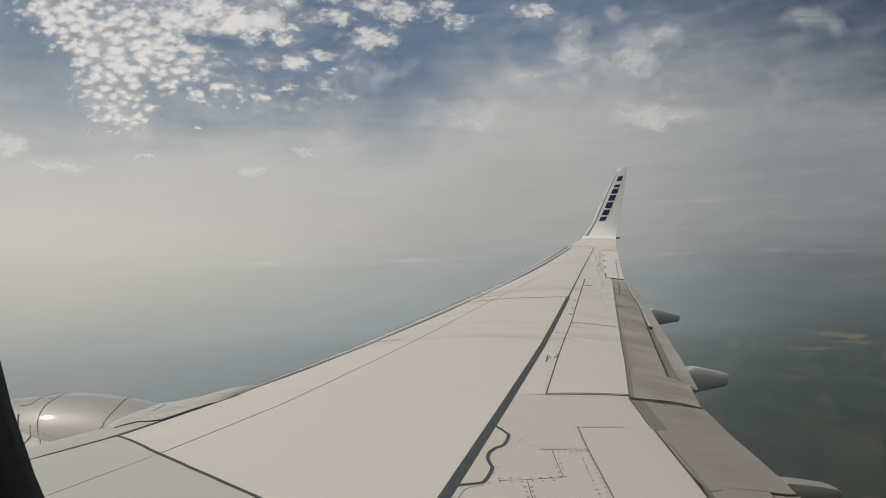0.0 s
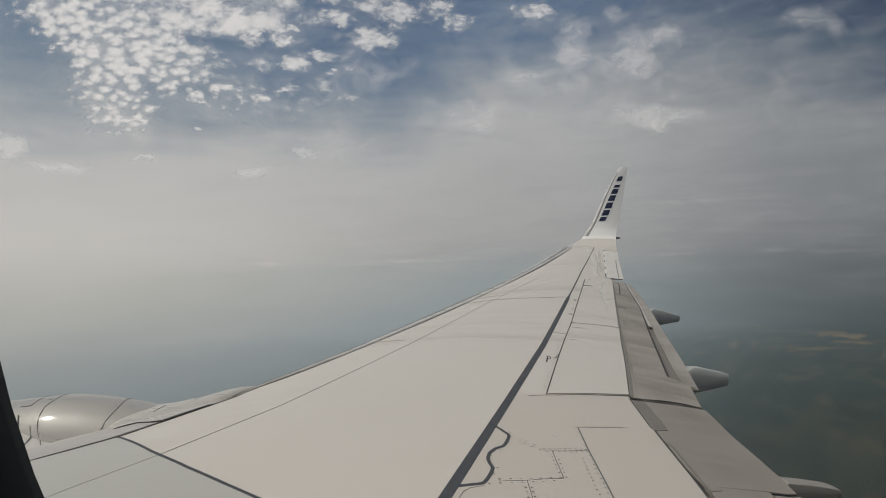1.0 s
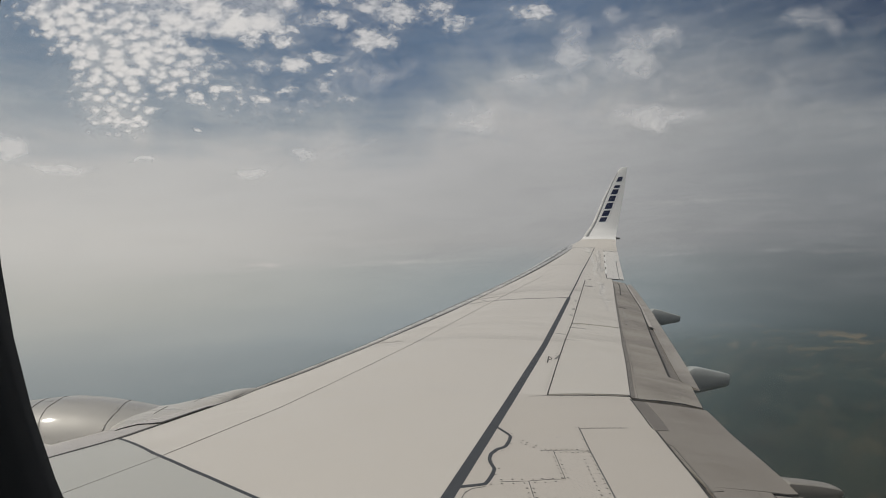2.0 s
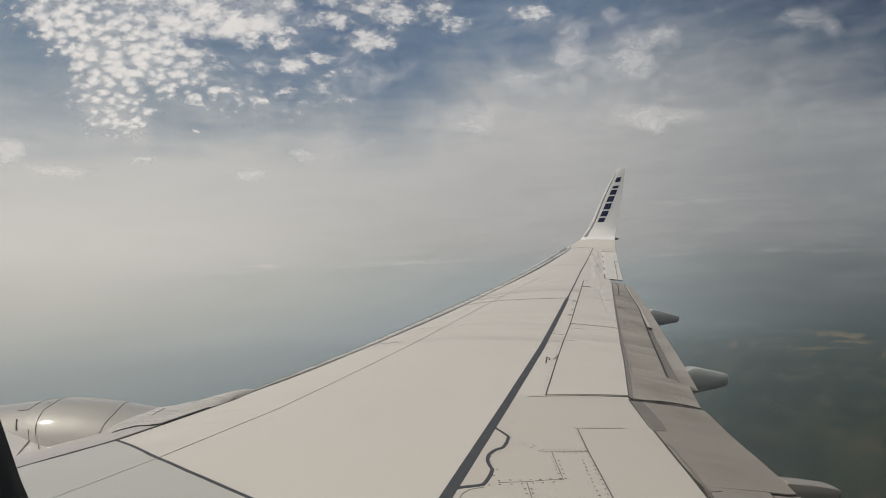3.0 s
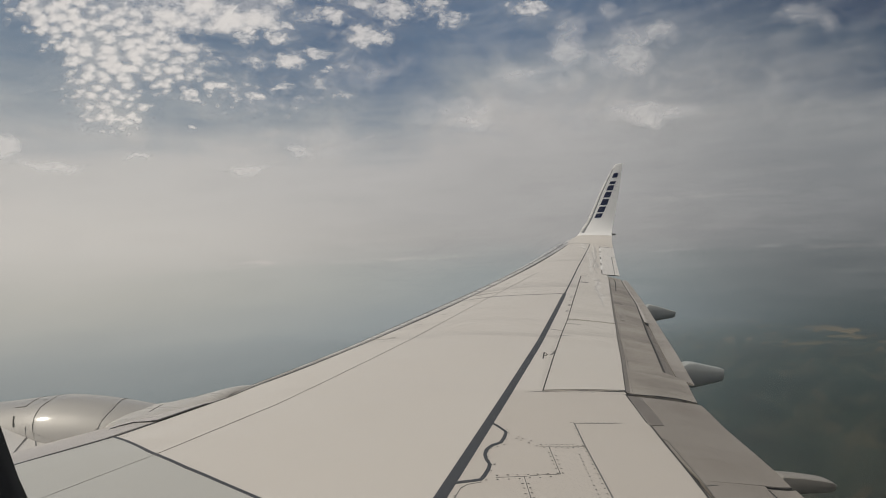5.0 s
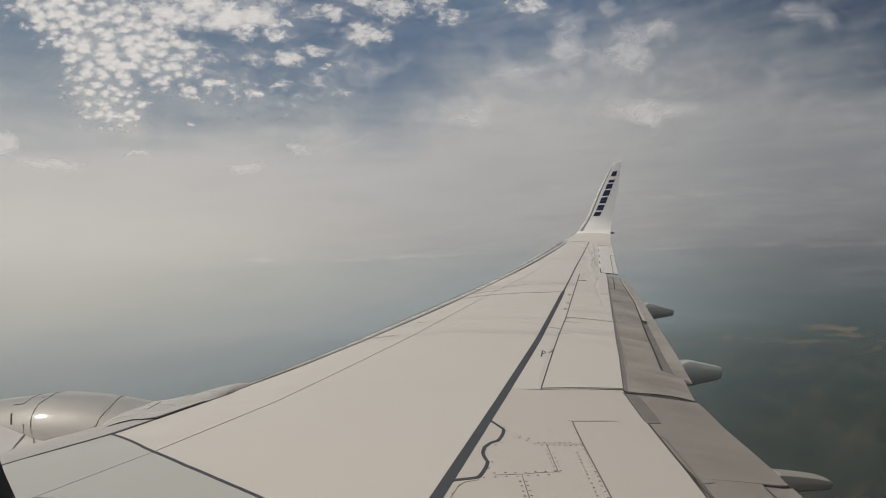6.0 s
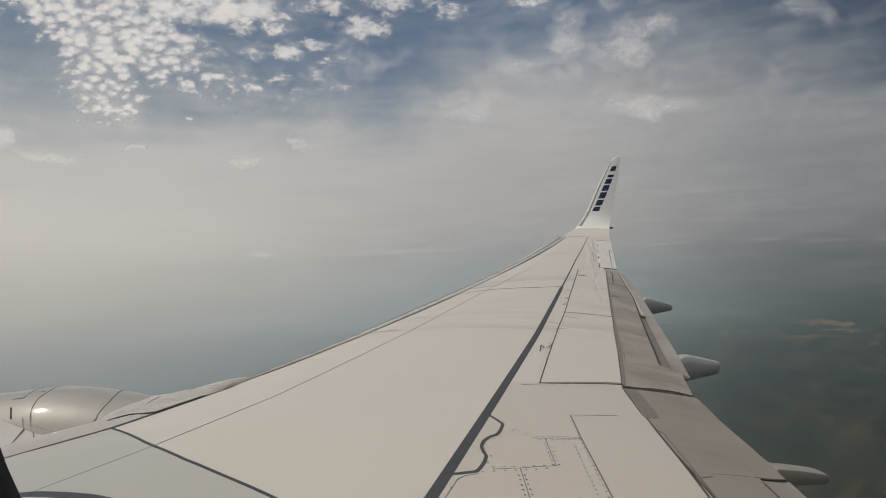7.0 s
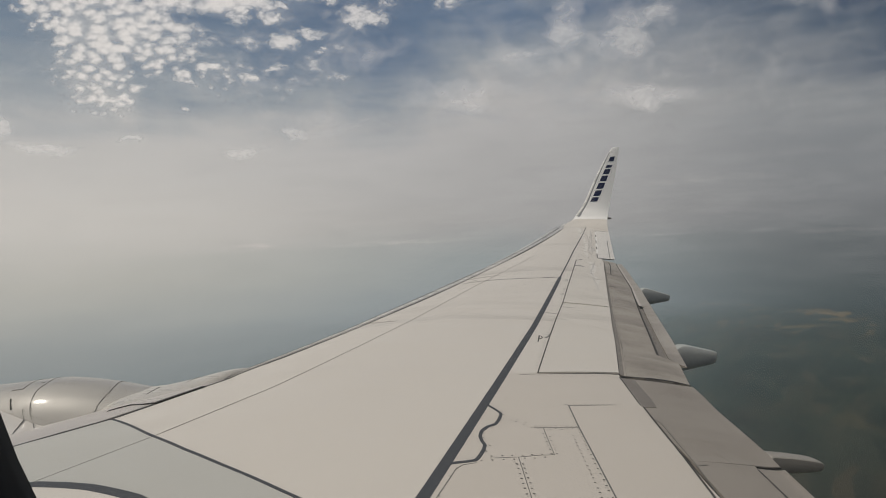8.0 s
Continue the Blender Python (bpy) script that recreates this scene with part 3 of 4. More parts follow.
rivet_row((1.039, 4.502), (1.309, 4.569), 8)
rivet_row((0.983, 4.484), (0.970, 4.272), 4)
rivet_row((0.905, 4.126), (0.858, 3.633), 16)
rivet_row((0.954, 4.164), (0.906, 3.645), 14)
rivet_row((0.728, 4.184), (0.958, 4.228), 9)
rivet_row((0.737, 4.154), (0.958, 4.202), 8)
rivet_row((0.748, 4.109), (0.738, 3.930), 6)
rivet_row((0.776, 4.088), (0.763, 3.935), 5)
rivet_row((0.448, 3.857), (0.735, 3.927), 7)
rivet_row((0.394, 3.818), (0.695, 3.889), 7)
rivet_row((0.548, 3.811), (0.541, 3.606), 7)
rivet_row((0.578, 3.820), (0.572, 3.611), 7)
rivet_row((0.281, 3.742), (0.247, 3.681), 2)
rivet_row((0.232, 3.645), (0.190, 3.550), 3)
for spot in [(0.582, 4.316), (0.583, 4.278), (0.557, 4.205), (0.535, 4.148), (0.496, 4.118), (0.464, 4.096), (0.442, 4.059), (0.432, 4.015), (0.433, 3.984), (0.454, 3.953), (0.429, 3.896), (0.612, 4.227), (0.628, 4.248), (0.635, 4.213), (0.645, 4.233), (0.668, 4.190), (0.685, 4.211), (0.703, 4.168), (0.827, 4.327), (0.629, 4.463)]:
    rivet_row(spot, spot, 1)
rivet_row((0.945, 5.003), (1.475, 6.408), 24)
rivet_row((1.535, 4.44), (1.50, 4.034), 14)
rivet_row((1.497, 4.428), (1.491, 4.146), 7)
rivet_row((1.490, 4.013), (1.560, 4.047), 3)
rivet_row((1.838, 4.836), (1.706, 4.082), 17)
rivet_row((1.660, 4.06), (1.765, 4.071), 4)
rivet_row((1.721, 5.181), (1.90, 5.20), 7)
rivet_row((1.828, 5.443), (2.032, 5.451), 9)
rivet_row((1.66, 4.62), (1.68, 4.64), 2)
rivet_row((0.935, 4.89), (1.30, 5.00), 5)
rivet_row((2.15, 8.12), (2.95, 10.3), 14)
rivet_row((-1.66, 4.09), (-1.28, 4.53), 16)
rivet_row((3.35, 10.9), (3.62, 11.05), 4)
rivet_row((3.3, 8.6), (3.5, 9.2), 5)
rivet_row((4.2, 11.45), (5.05, 13.7), 12)


def rivets(rows, r=0.0053):
    bm = bmesh.new()
    random.seed(9)
    for a, b, k in rows:
        for i in range(k):
            f = i / max(1, k - 1)
            x, y = a[0] + (b[0] - a[0]) * f + random.uniform(-0.0015, 0.0015), a[1] + (b[1] - a[1]) * f + random.uniform(-0.003, 0.003)
            q = r * random.uniform(0.85, 1.15) * (1 + 0.12 * max(0, y - 4.5))
            z = top(x, y)
            on_skin = x < 1.47 + 0.36 * max(0, y - 5.1)
            up = 0.0022 if on_skin else -0.0045
            q *= 1.0 if on_skin else 0.55
            ring = [bm.verts.new((x + q * math.cos(c * math.pi / 4), y + q * math.sin(c * math.pi / 4), z + up * 0.6)) for c in range(8)]
            mid = bm.verts.new((x, y, z + up))
            for c in range(8):
                bm.faces.new((ring[c], ring[(c + 1) % 8], mid))
    return bm


tagged(part("rivets", rivets(RIVET_ROWS), RIVET, wing), kind="stuff")

# winglet: rows of y, x and z of the front edge, x and z of the rear edge
WL = [(16.0, 4.66, 1.95, 5.98, 1.99), (16.3, 4.80, 1.99, 6.07, 2.06), (16.8, 5.19, 2.15, 6.27, 2.21), (17.05, 5.42, 2.38, 6.38, 2.41),
      (17.22, 5.69, 2.74, 6.51, 2.82), (17.42, 6.14, 3.67, 6.73, 3.74), (17.54, 6.560, 4.44, 6.852, 4.50), (17.56, 6.71, 4.555, 6.868, 4.57)]


def winglet_at(s):
    w = np.array(WL)
    # smooth through the rows
    i = min(int(s), len(WL) - 2)
    f = s - i
    p0, p1, p2, p3 = w[max(0, i - 1)], w[i], w[i + 1], w[min(len(WL) - 1, i + 2)]
    return 0.5 * (2 * p1 + (p2 - p0) * f + (2 * p0 - 5 * p1 + 4 * p2 - p3) * f * f + (3 * p1 - p0 - 3 * p2 + p3) * f ** 3)


def winglet_point(s, v, side):
    y, xa, za, xb, zb = winglet_at(s)
    d = winglet_at(min(7, s + 0.05)) - winglet_at(max(0, s - 0.05))
    out = Vector((0, d[2] + d[4], -2 * d[0])).normalized()  # away from the cabin
    t = 0.05 * (xb - xa) * (math.sqrt(max(0, v)) * (1 - v) * 2.2 + 0.02)
    if side < 0:
        t *= min(1.0, s / 3) ** 2
    p = Vector((xa + (xb - xa) * v, y, za + (zb - za) * v)) + out * t * side
    if s < 2.6:  # carries on from the wing's camber
        x0 = WL[0][1] + (WL[0][3] - WL[0][1]) * v
        p.z += (top(x0, 16.0) - WL[0][2] - (WL[0][4] - WL[0][2]) * v) * (1 - s / 2.6) ** 2
    return p


def winglet_mesh(s0, s1, K=40, J=14):
    a = [[winglet_point(s0 + (s1 - s0) * i / K, (j / J) ** 1.6, -1) for j in range(J + 1)] for i in range(K + 1)]
    b = [[winglet_point(s0 + (s1 - s0) * i / K, (j / J) ** 1.6, 1) for j in range(J + 1)] for i in range(K + 1)]
    return grid_solid(a, b)


def winglet_band(s0, s1, v0, v1, lift=0.004, K=40, flare=0.0):
    a = [[winglet_point(s0 + (s1 - s0) * i / K, v, -1) - Vector((0, lift, 0)) for v in (v0, (v0 + v1 + flare * (1 - i / K) ** 2) / 2, v1 + flare * (1 - i / K) ** 2)] for i in range(K + 1)]
    b = [[q + Vector((0, 0.003, 0)) for q in r] for r in a]
    return grid_solid(a, b)


part("tip_fairing", winglet_mesh(0.0, 1.98, 16), WING, wing, "grey upward curving wing tip")


def tip_nose(k=14):
    """The leading edge's last stretch, which narrows into the tip's own edge."""
    up, low = [], []
    for i in range(k + 1):
        f = i / k
        y = 15.71 + 1.15 * f
        if y < 16.0:
            xs = 4.535 + (y - 15.71) * 0.43
            zs = top(xs, y) + 0.002
        else:
            p = winglet_point(float(np.interp(y, [16.0, 16.3, 16.8, 17.05], [0, 1, 2, 3])), 0.0, -1)
            xs, zs = p.x, p.z + 0.001
        xl, zl = xs - 0.19 * (1 - f) ** 1.1, zs + 0.01 * (1 - f) - 0.004
        a = [j / 8 * math.pi / 2 for j in range(9)]
        up.append([(xs + (xl - xs) * math.sin(t), y, zl + (zs - zl) * math.cos(t)) for t in a])
        low.append([(xs + (xl - xs) * math.sin(t), y, zl - 0.05 * math.cos(t) - 0.004) for t in a])
    return grid_solid(up, low)


part("tip_edge", tip_nose(), SLAT, wing)
winglet = part("winglet", winglet_mesh(2.0, 7.0, 56), TIP_WHITE, wing, "white painted blended winglet")
part("leading_edge_band", winglet_band(2.5, 5.93, 0.006, 0.075), SLAT, winglet, "bare metal leading edge")
part("leading_edge_joint", winglet_band(2.4, 5.90, 0.075, 0.12, flare=0.04), GREY_BAND, winglet)

# flap track fairings: a tapering keel under the flap, blunt at its rear end
def fairing(y, w, profile):
    """profile: rows of x, z of the top and z of the keel."""
    bm = bmesh.new()
    rings = []
    for x, zt, zb in profile:
        h = zt - zb
        rings.append([bm.verts.new((x, y + w * u, zb + h * v)) for u, v in
                      ((0.14, 0.12), (0.06, 0.3), (0.01, 0.70), (0.0, 0.92), (0.03, 0.97), (0.12, 1.0), (0.40, 1.0), (0.72, 0.94), (0.96, 0.82), (0.94, 0.3), (0.84, 0.10), (0.68, 0.0), (0.30, 0.0))])
    for r0, r1 in zip(rings, rings[1:]):
        for j in range(13):
            bm.faces.new((r0[j], r0[(j + 1) % 13], r1[(j + 1) % 13], r1[j]))
    bm.faces.new(rings[0]), bm.faces.new(rings[-1])
    return bm


part("flap_track_fairing", fairing(8.90, 0.18, [(2.6, 0.42, 0.25), (3.3, 0.48, 0.31), (3.52, 0.555, 0.338), (3.61, 0.628, 0.357), (3.69, 0.616, 0.377), (3.985, 0.54, 0.44), (4.0, 0.535, 0.445)]), FAIRING, wing, "tapering grey fairing")
part("flap_track_fairing", fairing(6.20, 0.18, [(1.6, 0.06, -0.14), (2.3, 0.15, -0.06), (2.55, 0.195, -0.015), (2.66, 0.262, 0.008), (2.72, 0.262, 0.02), (2.98, 0.215, 0.083), (3.0, 0.208, 0.09)]), FAIRING, wing, "tapering grey fairing")
part("flap_track_fairing", fairing(4.25, 0.13, [(1.2, -0.16, -0.28), (1.9, -0.10, -0.19), (2.03, -0.03, -0.15), (2.07, 0.012, -0.118), (2.18, 0.003, -0.100), (2.27, -0.008, -0.096), (2.325, -0.016, -0.092), (2.352, -0.022, -0.088), (2.366, -0.033, -0.078)]), KEEL, wing, "tapering dull beige fairing")

# navy marks up the winglet's inner face, one bar for each character
def mark(s0, s1, v0, v1):
    a = [[winglet_point(s0 + (s1 - s0) * i / 4, v0 + (v1 - v0) * j / 3 + 0.02 * (i / 4), -1.0) - Vector((0, 0.006, 0)) for j in range(4)] for i in range(5)]
    b = [[q + Vector((0, 0.004, 0)) for q in r] for r in a]
    return grid_solid(a, b)


for k in range(7):
    f = k / 6
    s0 = 3.98 + 1.46 * f
    part("lettering_bar", mark(s0, s0 + (0.19 if k != 5 else 0.1), 0.21 + 0.12 * f, 0.47 + 0.24 * f), NAVY, winglet, "navy painted bar")
bm = bmesh.new()
bmesh.ops.create_cube(bm, size=1, matrix=Matrix.Translation((6.36, 16.95, 2.25)) @ Matrix.Diagonal((0.16, 0.1, 0.05, 1)))
bmesh.ops.bevel(bm, geom=bm.edges[:], offset=0.012, segments=2, affect="EDGES")
part("position_light", bm, LINE, wing, "small dark tail light housing")

# ---- engine ----
engine = thing("jet_engine", "pale grey jet engine nacelle under the wing", "jet engine")
EY, EZ = 4.83, -0.836
CROWN = [(-4.95, 0.74), (-4.9, 0.80), (-4.6, 0.87), (-3.9, 0.91), (-3.2, 0.93), (-2.7, 0.955), (-2.3, 0.992), (-2.09, 1.025), (-1.92, 1.048), (-1.75, 1.041), (-1.59, 1.022), (-1.35, 0.982), (-1.1, 0.92), (-0.8, 0.84)]


def nacelle_profile():
    """Cross-section in polar form: a tight crown, flat flanks, a round belly; crown radius 1."""
    pts = [(0.27 * math.sin(radians(p)), 0.73 + 0.27 * math.cos(radians(p))) for p in range(0, 71, 5)]
    pts += [(0.36, 0.53), (0.47, 0.23), (0.60, -0.05), (0.68, -0.30), (0.66, -0.55), (0.52, -0.78), (0.30, -0.92), (0.0, -0.96)]
    return [math.atan2(y, z) for y, z in pts], [math.hypot(y, z) for y, z in pts]


PROFILE = nacelle_profile()


def nacelle_point(x, a, lift=0.0):
    c = np.array(CROWN)
    r = float(np.interp(x, c[:, 0], c[:, 1])) * float(np.interp(abs(math.remainder(a, 2 * math.pi)), *PROFILE)) + lift
    return (x, EY + r * math.sin(a), EZ + r * math.cos(a))


def nacelle():
    bm = bmesh.new()
    seg = 96
    rows = [(float(x), 0.0) for x in np.linspace(-4.9, -0.8, 60)] + [(-0.8, -0.06), (-2.0, -0.1), (-4.8, -0.1)]
    rings = [[bm.verts.new(nacelle_point(x, 2 * math.pi * k / seg, l)) for k in range(seg)] for x, l in rows]
    for p, q in zip(rings, rings[1:] + rings[:1]):
        for k in range(seg):
            bm.faces.new((p[k], p[(k + 1) % seg], q[(k + 1) % seg], q[k]))
    return bm


cowl = part("nacelle", nacelle(), COWL, engine, "glossy pale grey cowl")


def cowl_line(pts, w=0.0019):
    """A thin line on the cowl through pairs of x and angle round it."""
    for _ in range(2 if len(pts) > 2 else 0):  # round the corners off
        q = [tuple(u + (v - u) * f for u, v in zip(a, b)) for a, b in zip(pts, pts[1:]) for f in (0.25, 0.75)]
        pts = [pts[0]] + q + [pts[-1]]
    p = np.array(pts, float)
    d = np.r_[0, np.cumsum(np.hypot(*(p[1:] - p[:-1]).T))]
    k = max(4, 3 * len(pts))
    up, low = [], []
    for i in range(k + 1):
        x, a = (float(np.interp(d[-1] * i / k, d, p[:, j])) for j in (0, 1))
        j = min(len(pts) - 2, int(np.searchsorted(d, d[-1] * i / k, "right")) - 1)
        ring = abs(p[j + 1][1] - p[j][1]) > abs(p[j + 1][0] - p[j][0])  # runs round the cowl
        ends = ((x - w / 2, a), (x + w / 2, a)) if ring else ((x, a - w / 2), (x, a + w / 2))
        up.append([nacelle_point(*e, 0.0008) for e in ends])
        low.append([nacelle_point(*e, -0.004) for e in ends])
    return grid_solid(up, low)


part("cowl_seam", cowl_line([(-2.02, 0.5), (-2.01, 0.2)] + [(-1.956, -0.057), (-1.975, -0.095), (-1.976, -0.157), (-1.960, -0.218), (-1.939, -0.256), (-1.906, -0.293)]), LINE, cowl)
part("cowl_seam", cowl_line([(-1.65, 0.6), (-1.64, 0.2)] + [(-1.595, -0.092), (-1.615, -0.170), (-1.620, -0.235), (-1.623, -0.267)]), LINE, cowl)
part("cowl_seam", cowl_line([(-2.125, -0.104), (-2.068, -0.105)], 0.003), LINE, cowl)
part("cowl_seam", cowl_line([(-2.10, 0.4)] + [(-2.063, -0.048), (-2.068, -0.105)], 0.003), LINE, cowl)
part("cowl_latch", cowl_line([(-2.088, -0.170), (-2.069, -0.202), (-2.052, -0.229)], 0.008), GAP, cowl)
part("cowl_latch", cowl_line([(-2.004, -0.053), (-1.995, -0.053), (-1.985, -0.054)], 0.006), LINE, cowl)
part("access_door", cowl_line([(-1.989, -0.233), (-1.973, -0.258), (-1.960, -0.276)], 0.003), LINE, cowl)


def cowl_rivets():
    bm = bmesh.new()
    rows = [((-1.922, -0.066), (-1.654, -0.070), 11), ((-1.654, -0.070), (-1.509, -0.059), 6), ((-1.890, -0.078), (-1.643, -0.089), 10), ((-1.643, -0.089), (-1.494, -0.077), 6), ((-1.921, -0.268), (-1.817, -0.289), 5), ((-1.627, -0.151), (-1.616, -0.081), 4), ((-1.627, -0.228), (-1.621, -0.181), 3), ((-1.595, -0.167), (-1.593, -0.124), 3), ((-1.957, -0.214), (-1.939, -0.245), 3), ((-1.978, -0.127), (-1.960, -0.092), 3)]
    spots = []
    for (xa, aa), (xb, ab), k in rows:
        spots += [(xa + (xb - xa) * i / (k - 1), aa + (ab - aa) * i / (k - 1)) for i in range(k)]
    for x, a in spots:
        c = Vector(nacelle_point(x, a, 0.0015))
        e1 = Vector((0.0026, 0, 0))
        e2 = Vector(nacelle_point(x, a + 0.0028, 0.0015)) - c
        ring = [bm.verts.new(c + e1 * math.cos(t * math.pi / 3) + e2 * math.sin(t * math.pi / 3)) for t in range(6)]
        bm.faces.new(ring)
    return bm


tagged(part("rivets", cowl_rivets(), RIVET, cowl), kind="stuff")


def edge_strip(pts, w, lift):
    f = [Vector(p) for p in pts]
    up = [[p + Vector((0, -w / 2, lift)), p + Vector((0, w / 2, lift))] for p in f]
    return grid_solid(up, [[p - Vector((0, 0, 0.006)) for p in q] for q in up])


# rows along the fairing: x, inboard edge, crest, height of the crest, outboard edge
PYLON_ROWS = [(-1.64, 4.66, 4.78, 0.08, 4.95), (-1.58, 4.54, 4.81, 0.132, 5.0), (-1.51, 4.47, 4.82, 0.149, 5.05), (-1.44, 4.46, 4.83, 0.159, 5.08), (-1.36, 4.50, 4.84, 0.168, 5.1),
              (-1.245, 4.63, 4.95, 0.180, 5.2), (-1.16, 4.79, 5.01, 0.197, 5.22), (-1.09, 4.92, 5.06, 0.211, 5.25), (-1.03, 5.06, 5.13, 0.213, 5.26), (-0.97, 5.18, 5.2, 0.205, 5.28)]


def pylon_point(x, t, lift=0.0):
    r = np.array(PYLON_ROWS)
    ya, yc, z, yb = (float(np.interp(x, r[:, 0], r[:, k])) for k in (1, 2, 3, 4))
    y = yc + (yc - ya) * t if t < 0 else yc + (yb - yc) * t
    drop = (0.075 * min(1.0, (yc - ya) / 0.25) if t < 0 else 0.12) * abs(t) ** 2.2
    return (x, y, z - drop + lift)


def pylon():
    bm = bmesh.new()
    rings = []
    for x, ya, yc, z, yb in PYLON_ROWS:
        ring = [bm.verts.new(pylon_point(x, -1 + i / 8)) for i in range(17)]
        ring += [bm.verts.new((x, yb, z - 0.5)), bm.verts.new((x, ya, z - 0.5))]
        rings.append(ring)
    for p, q in zip(rings, rings[1:]):
        for k in range(19):
            bm.faces.new((p[k], p[(k + 1) % 19], q[(k + 1) % 19], q[k]))
    bm.faces.new(rings[0]), bm.faces.new(rings[-1])
    return bm


def pylon_line(pts, w=0.004):
    up, low = [], []
    f = line(pts)
    for i in range(17):
        x, t = f(i / 16)
        up.append([pylon_point(x - w / 2, t, 0.0022), pylon_point(x + w / 2, t, 0.0022)])
        low.append([pylon_point(x - w / 2, t, -0.003), pylon_point(x + w / 2, t, -0.003)])
    return grid_solid(up, low)


def pylon_rivets(rows):
    bm = bmesh.new()
    for (xa, ta), (xb, tb), k in rows:
        for i in range(k):
            q = i / (k - 1)
            c = Vector(pylon_point(xa + (xb - xa) * q, ta + (tb - ta) * q, 0.003))
            bm.faces.new([bm.verts.new(c + Vector((0.0028 * math.cos(j * math.pi / 3), 0.0034 * math.sin(j * math.pi / 3), 0))) for j in range(6)])
    return bm


fairing_top = part("pylon_fairing", pylon(), PYLON, engine, "smooth pale fairing joining nacelle and wing")
part("fairing_seam", pylon_line([(-1.395, -0.35), (-1.385, -0.2), (-1.375, -0.02)], 0.003), LINE, fairing_top)
part("fairing_seam", pylon_line([(-1.25, -0.12), (-1.24, 0.0), (-1.22, 0.2)], 0.003), LINE, fairing_top)
part("fairing_edge", edge_strip([(-1.455, 4.425, 0.146), (-1.43, 4.464, 0.150), (-1.385, 4.51, 0.1545), (-1.322, 4.511, 0.159), (-1.243, 4.527, 0.167)], 0.012, 0.004), GAP, fairing_top)
tagged(part("rivets", pylon_rivets([((-1.56, -0.35), (-1.18, -0.30), 11), ((-1.54, -0.55), (-1.42, -0.52), 5), ((-1.56, -0.12), (-1.10, -0.05), 11), ((-1.42, -0.45), (-1.40, 0.05), 5)]), RIVET, fairing_top), kind="stuff")
upper = [(-1.794, 4.559, 0.01), (-1.905, 4.565, 0.033), (-1.957, 4.573, 0.05), (-2.048, 4.591, 0.075), (-2.119, 4.608, 0.093), (-2.346, 4.675, 0.136)]
lower = [(-1.66, 4.28, 0.055), (-1.68, 4.24, 0.06), (-1.80, 4.20, 0.05), (-1.98, 4.14, 0.04), (-2.15, 4.1, 0.03), (-2.5, 4.0, 0.02)]
fa = [[tuple(p[i] + (q[i] - p[i]) * k / 4 for i in range(3)) for k in range(5)] for p, q in zip(upper, lower)]
fillet = part("glove_fillet", grid_solid(fa, [[(x, y, z - 0.03) for x, y, z in r] for r in fa]), FILLET, engine, "pale fillet between cowl and wing root")
for i in (1, 2):
    p, q = fa[i][0], fa[i][4]
    quad = [[(p[0], p[1], p[2] + 0.002), (p[0] + 0.006, p[1], p[2] + 0.002)], [(q[0], q[1], q[2] + 0.002), (q[0] + 0.006, q[1], q[2] + 0.002)]]
    part("fillet_seam", grid_solid(quad, [[(x, y, z - 0.004) for x, y, z in r] for r in quad]), LINE, fillet)

# ---- ground and clouds ----
def sheet(name, x0, x1, y0, y1, z, k=8):
    bm = bmesh.new()
    v = [[bm.verts.new((x0 + (x1 - x0) * i / k, y0 + (y1 - y0) * j / k, z)) for j in range(k + 1)] for i in range(k + 1)]
    for i in range(k):
        for j in range(k):
            bm.faces.new((v[i][j], v[i + 1][j], v[i + 1][j + 1], v[i][j + 1]))
    me = bpy.data.meshes.new(name)
    bm.to_mesh(me)
    bm.free()
    return new(name, me)


m, n = material("fields_in_haze")
at = n.add("ShaderNodeTexCoord").outputs["Object"]
plots = n.stretch(n.add("ShaderNodeMapping", None, Vector=at, Rotation=(0, 0, 0.75)).outputs[0], (1, 0.32, 1))
bend = n.add("ShaderNodeVectorMath", {"operation": "MULTIPLY_ADD"}, i0=n.add("ShaderNodeTexNoise", None, Vector=plots, Scale=0.008, Detail=3.0).outputs["Color"], i1=(90, 90, 0), i2=plots).outputs[0]
cells = n.add("ShaderNodeTexVoronoi", None, Vector=bend, Scale=0.022)
pick = n.add("ShaderNodeSeparateColor", None, Color=cells.outputs["Color"])
c = n.ramp(pick.outputs[0], [(0.0, (0.040, 0.060, 0.052)), (0.3, (0.052, 0.075, 0.060)), (0.6, (0.064, 0.084, 0.064)), (0.86, (0.080, 0.092, 0.068)), (0.97, (0.100, 0.098, 0.072))])
far = n.vec("LENGTH", at).outputs["Value"]
# stubble among the green, on the plain beyond the woods
c = n.mix(n.math("MULTIPLY", n.remap(pick.outputs[1], 0.90, 0.93), n.remap(far, 3000, 3900, 0.0, 0.8)), c, (0.27, 0.205, 0.12, 1))
woods = n.remap(n.noise(plots, 0.0045, 5.0, 0.6), 0.46, 0.60)
c = n.mix(n.math("MULTIPLY", woods, 0.85), c, (0.036, 0.058, 0.050, 1))
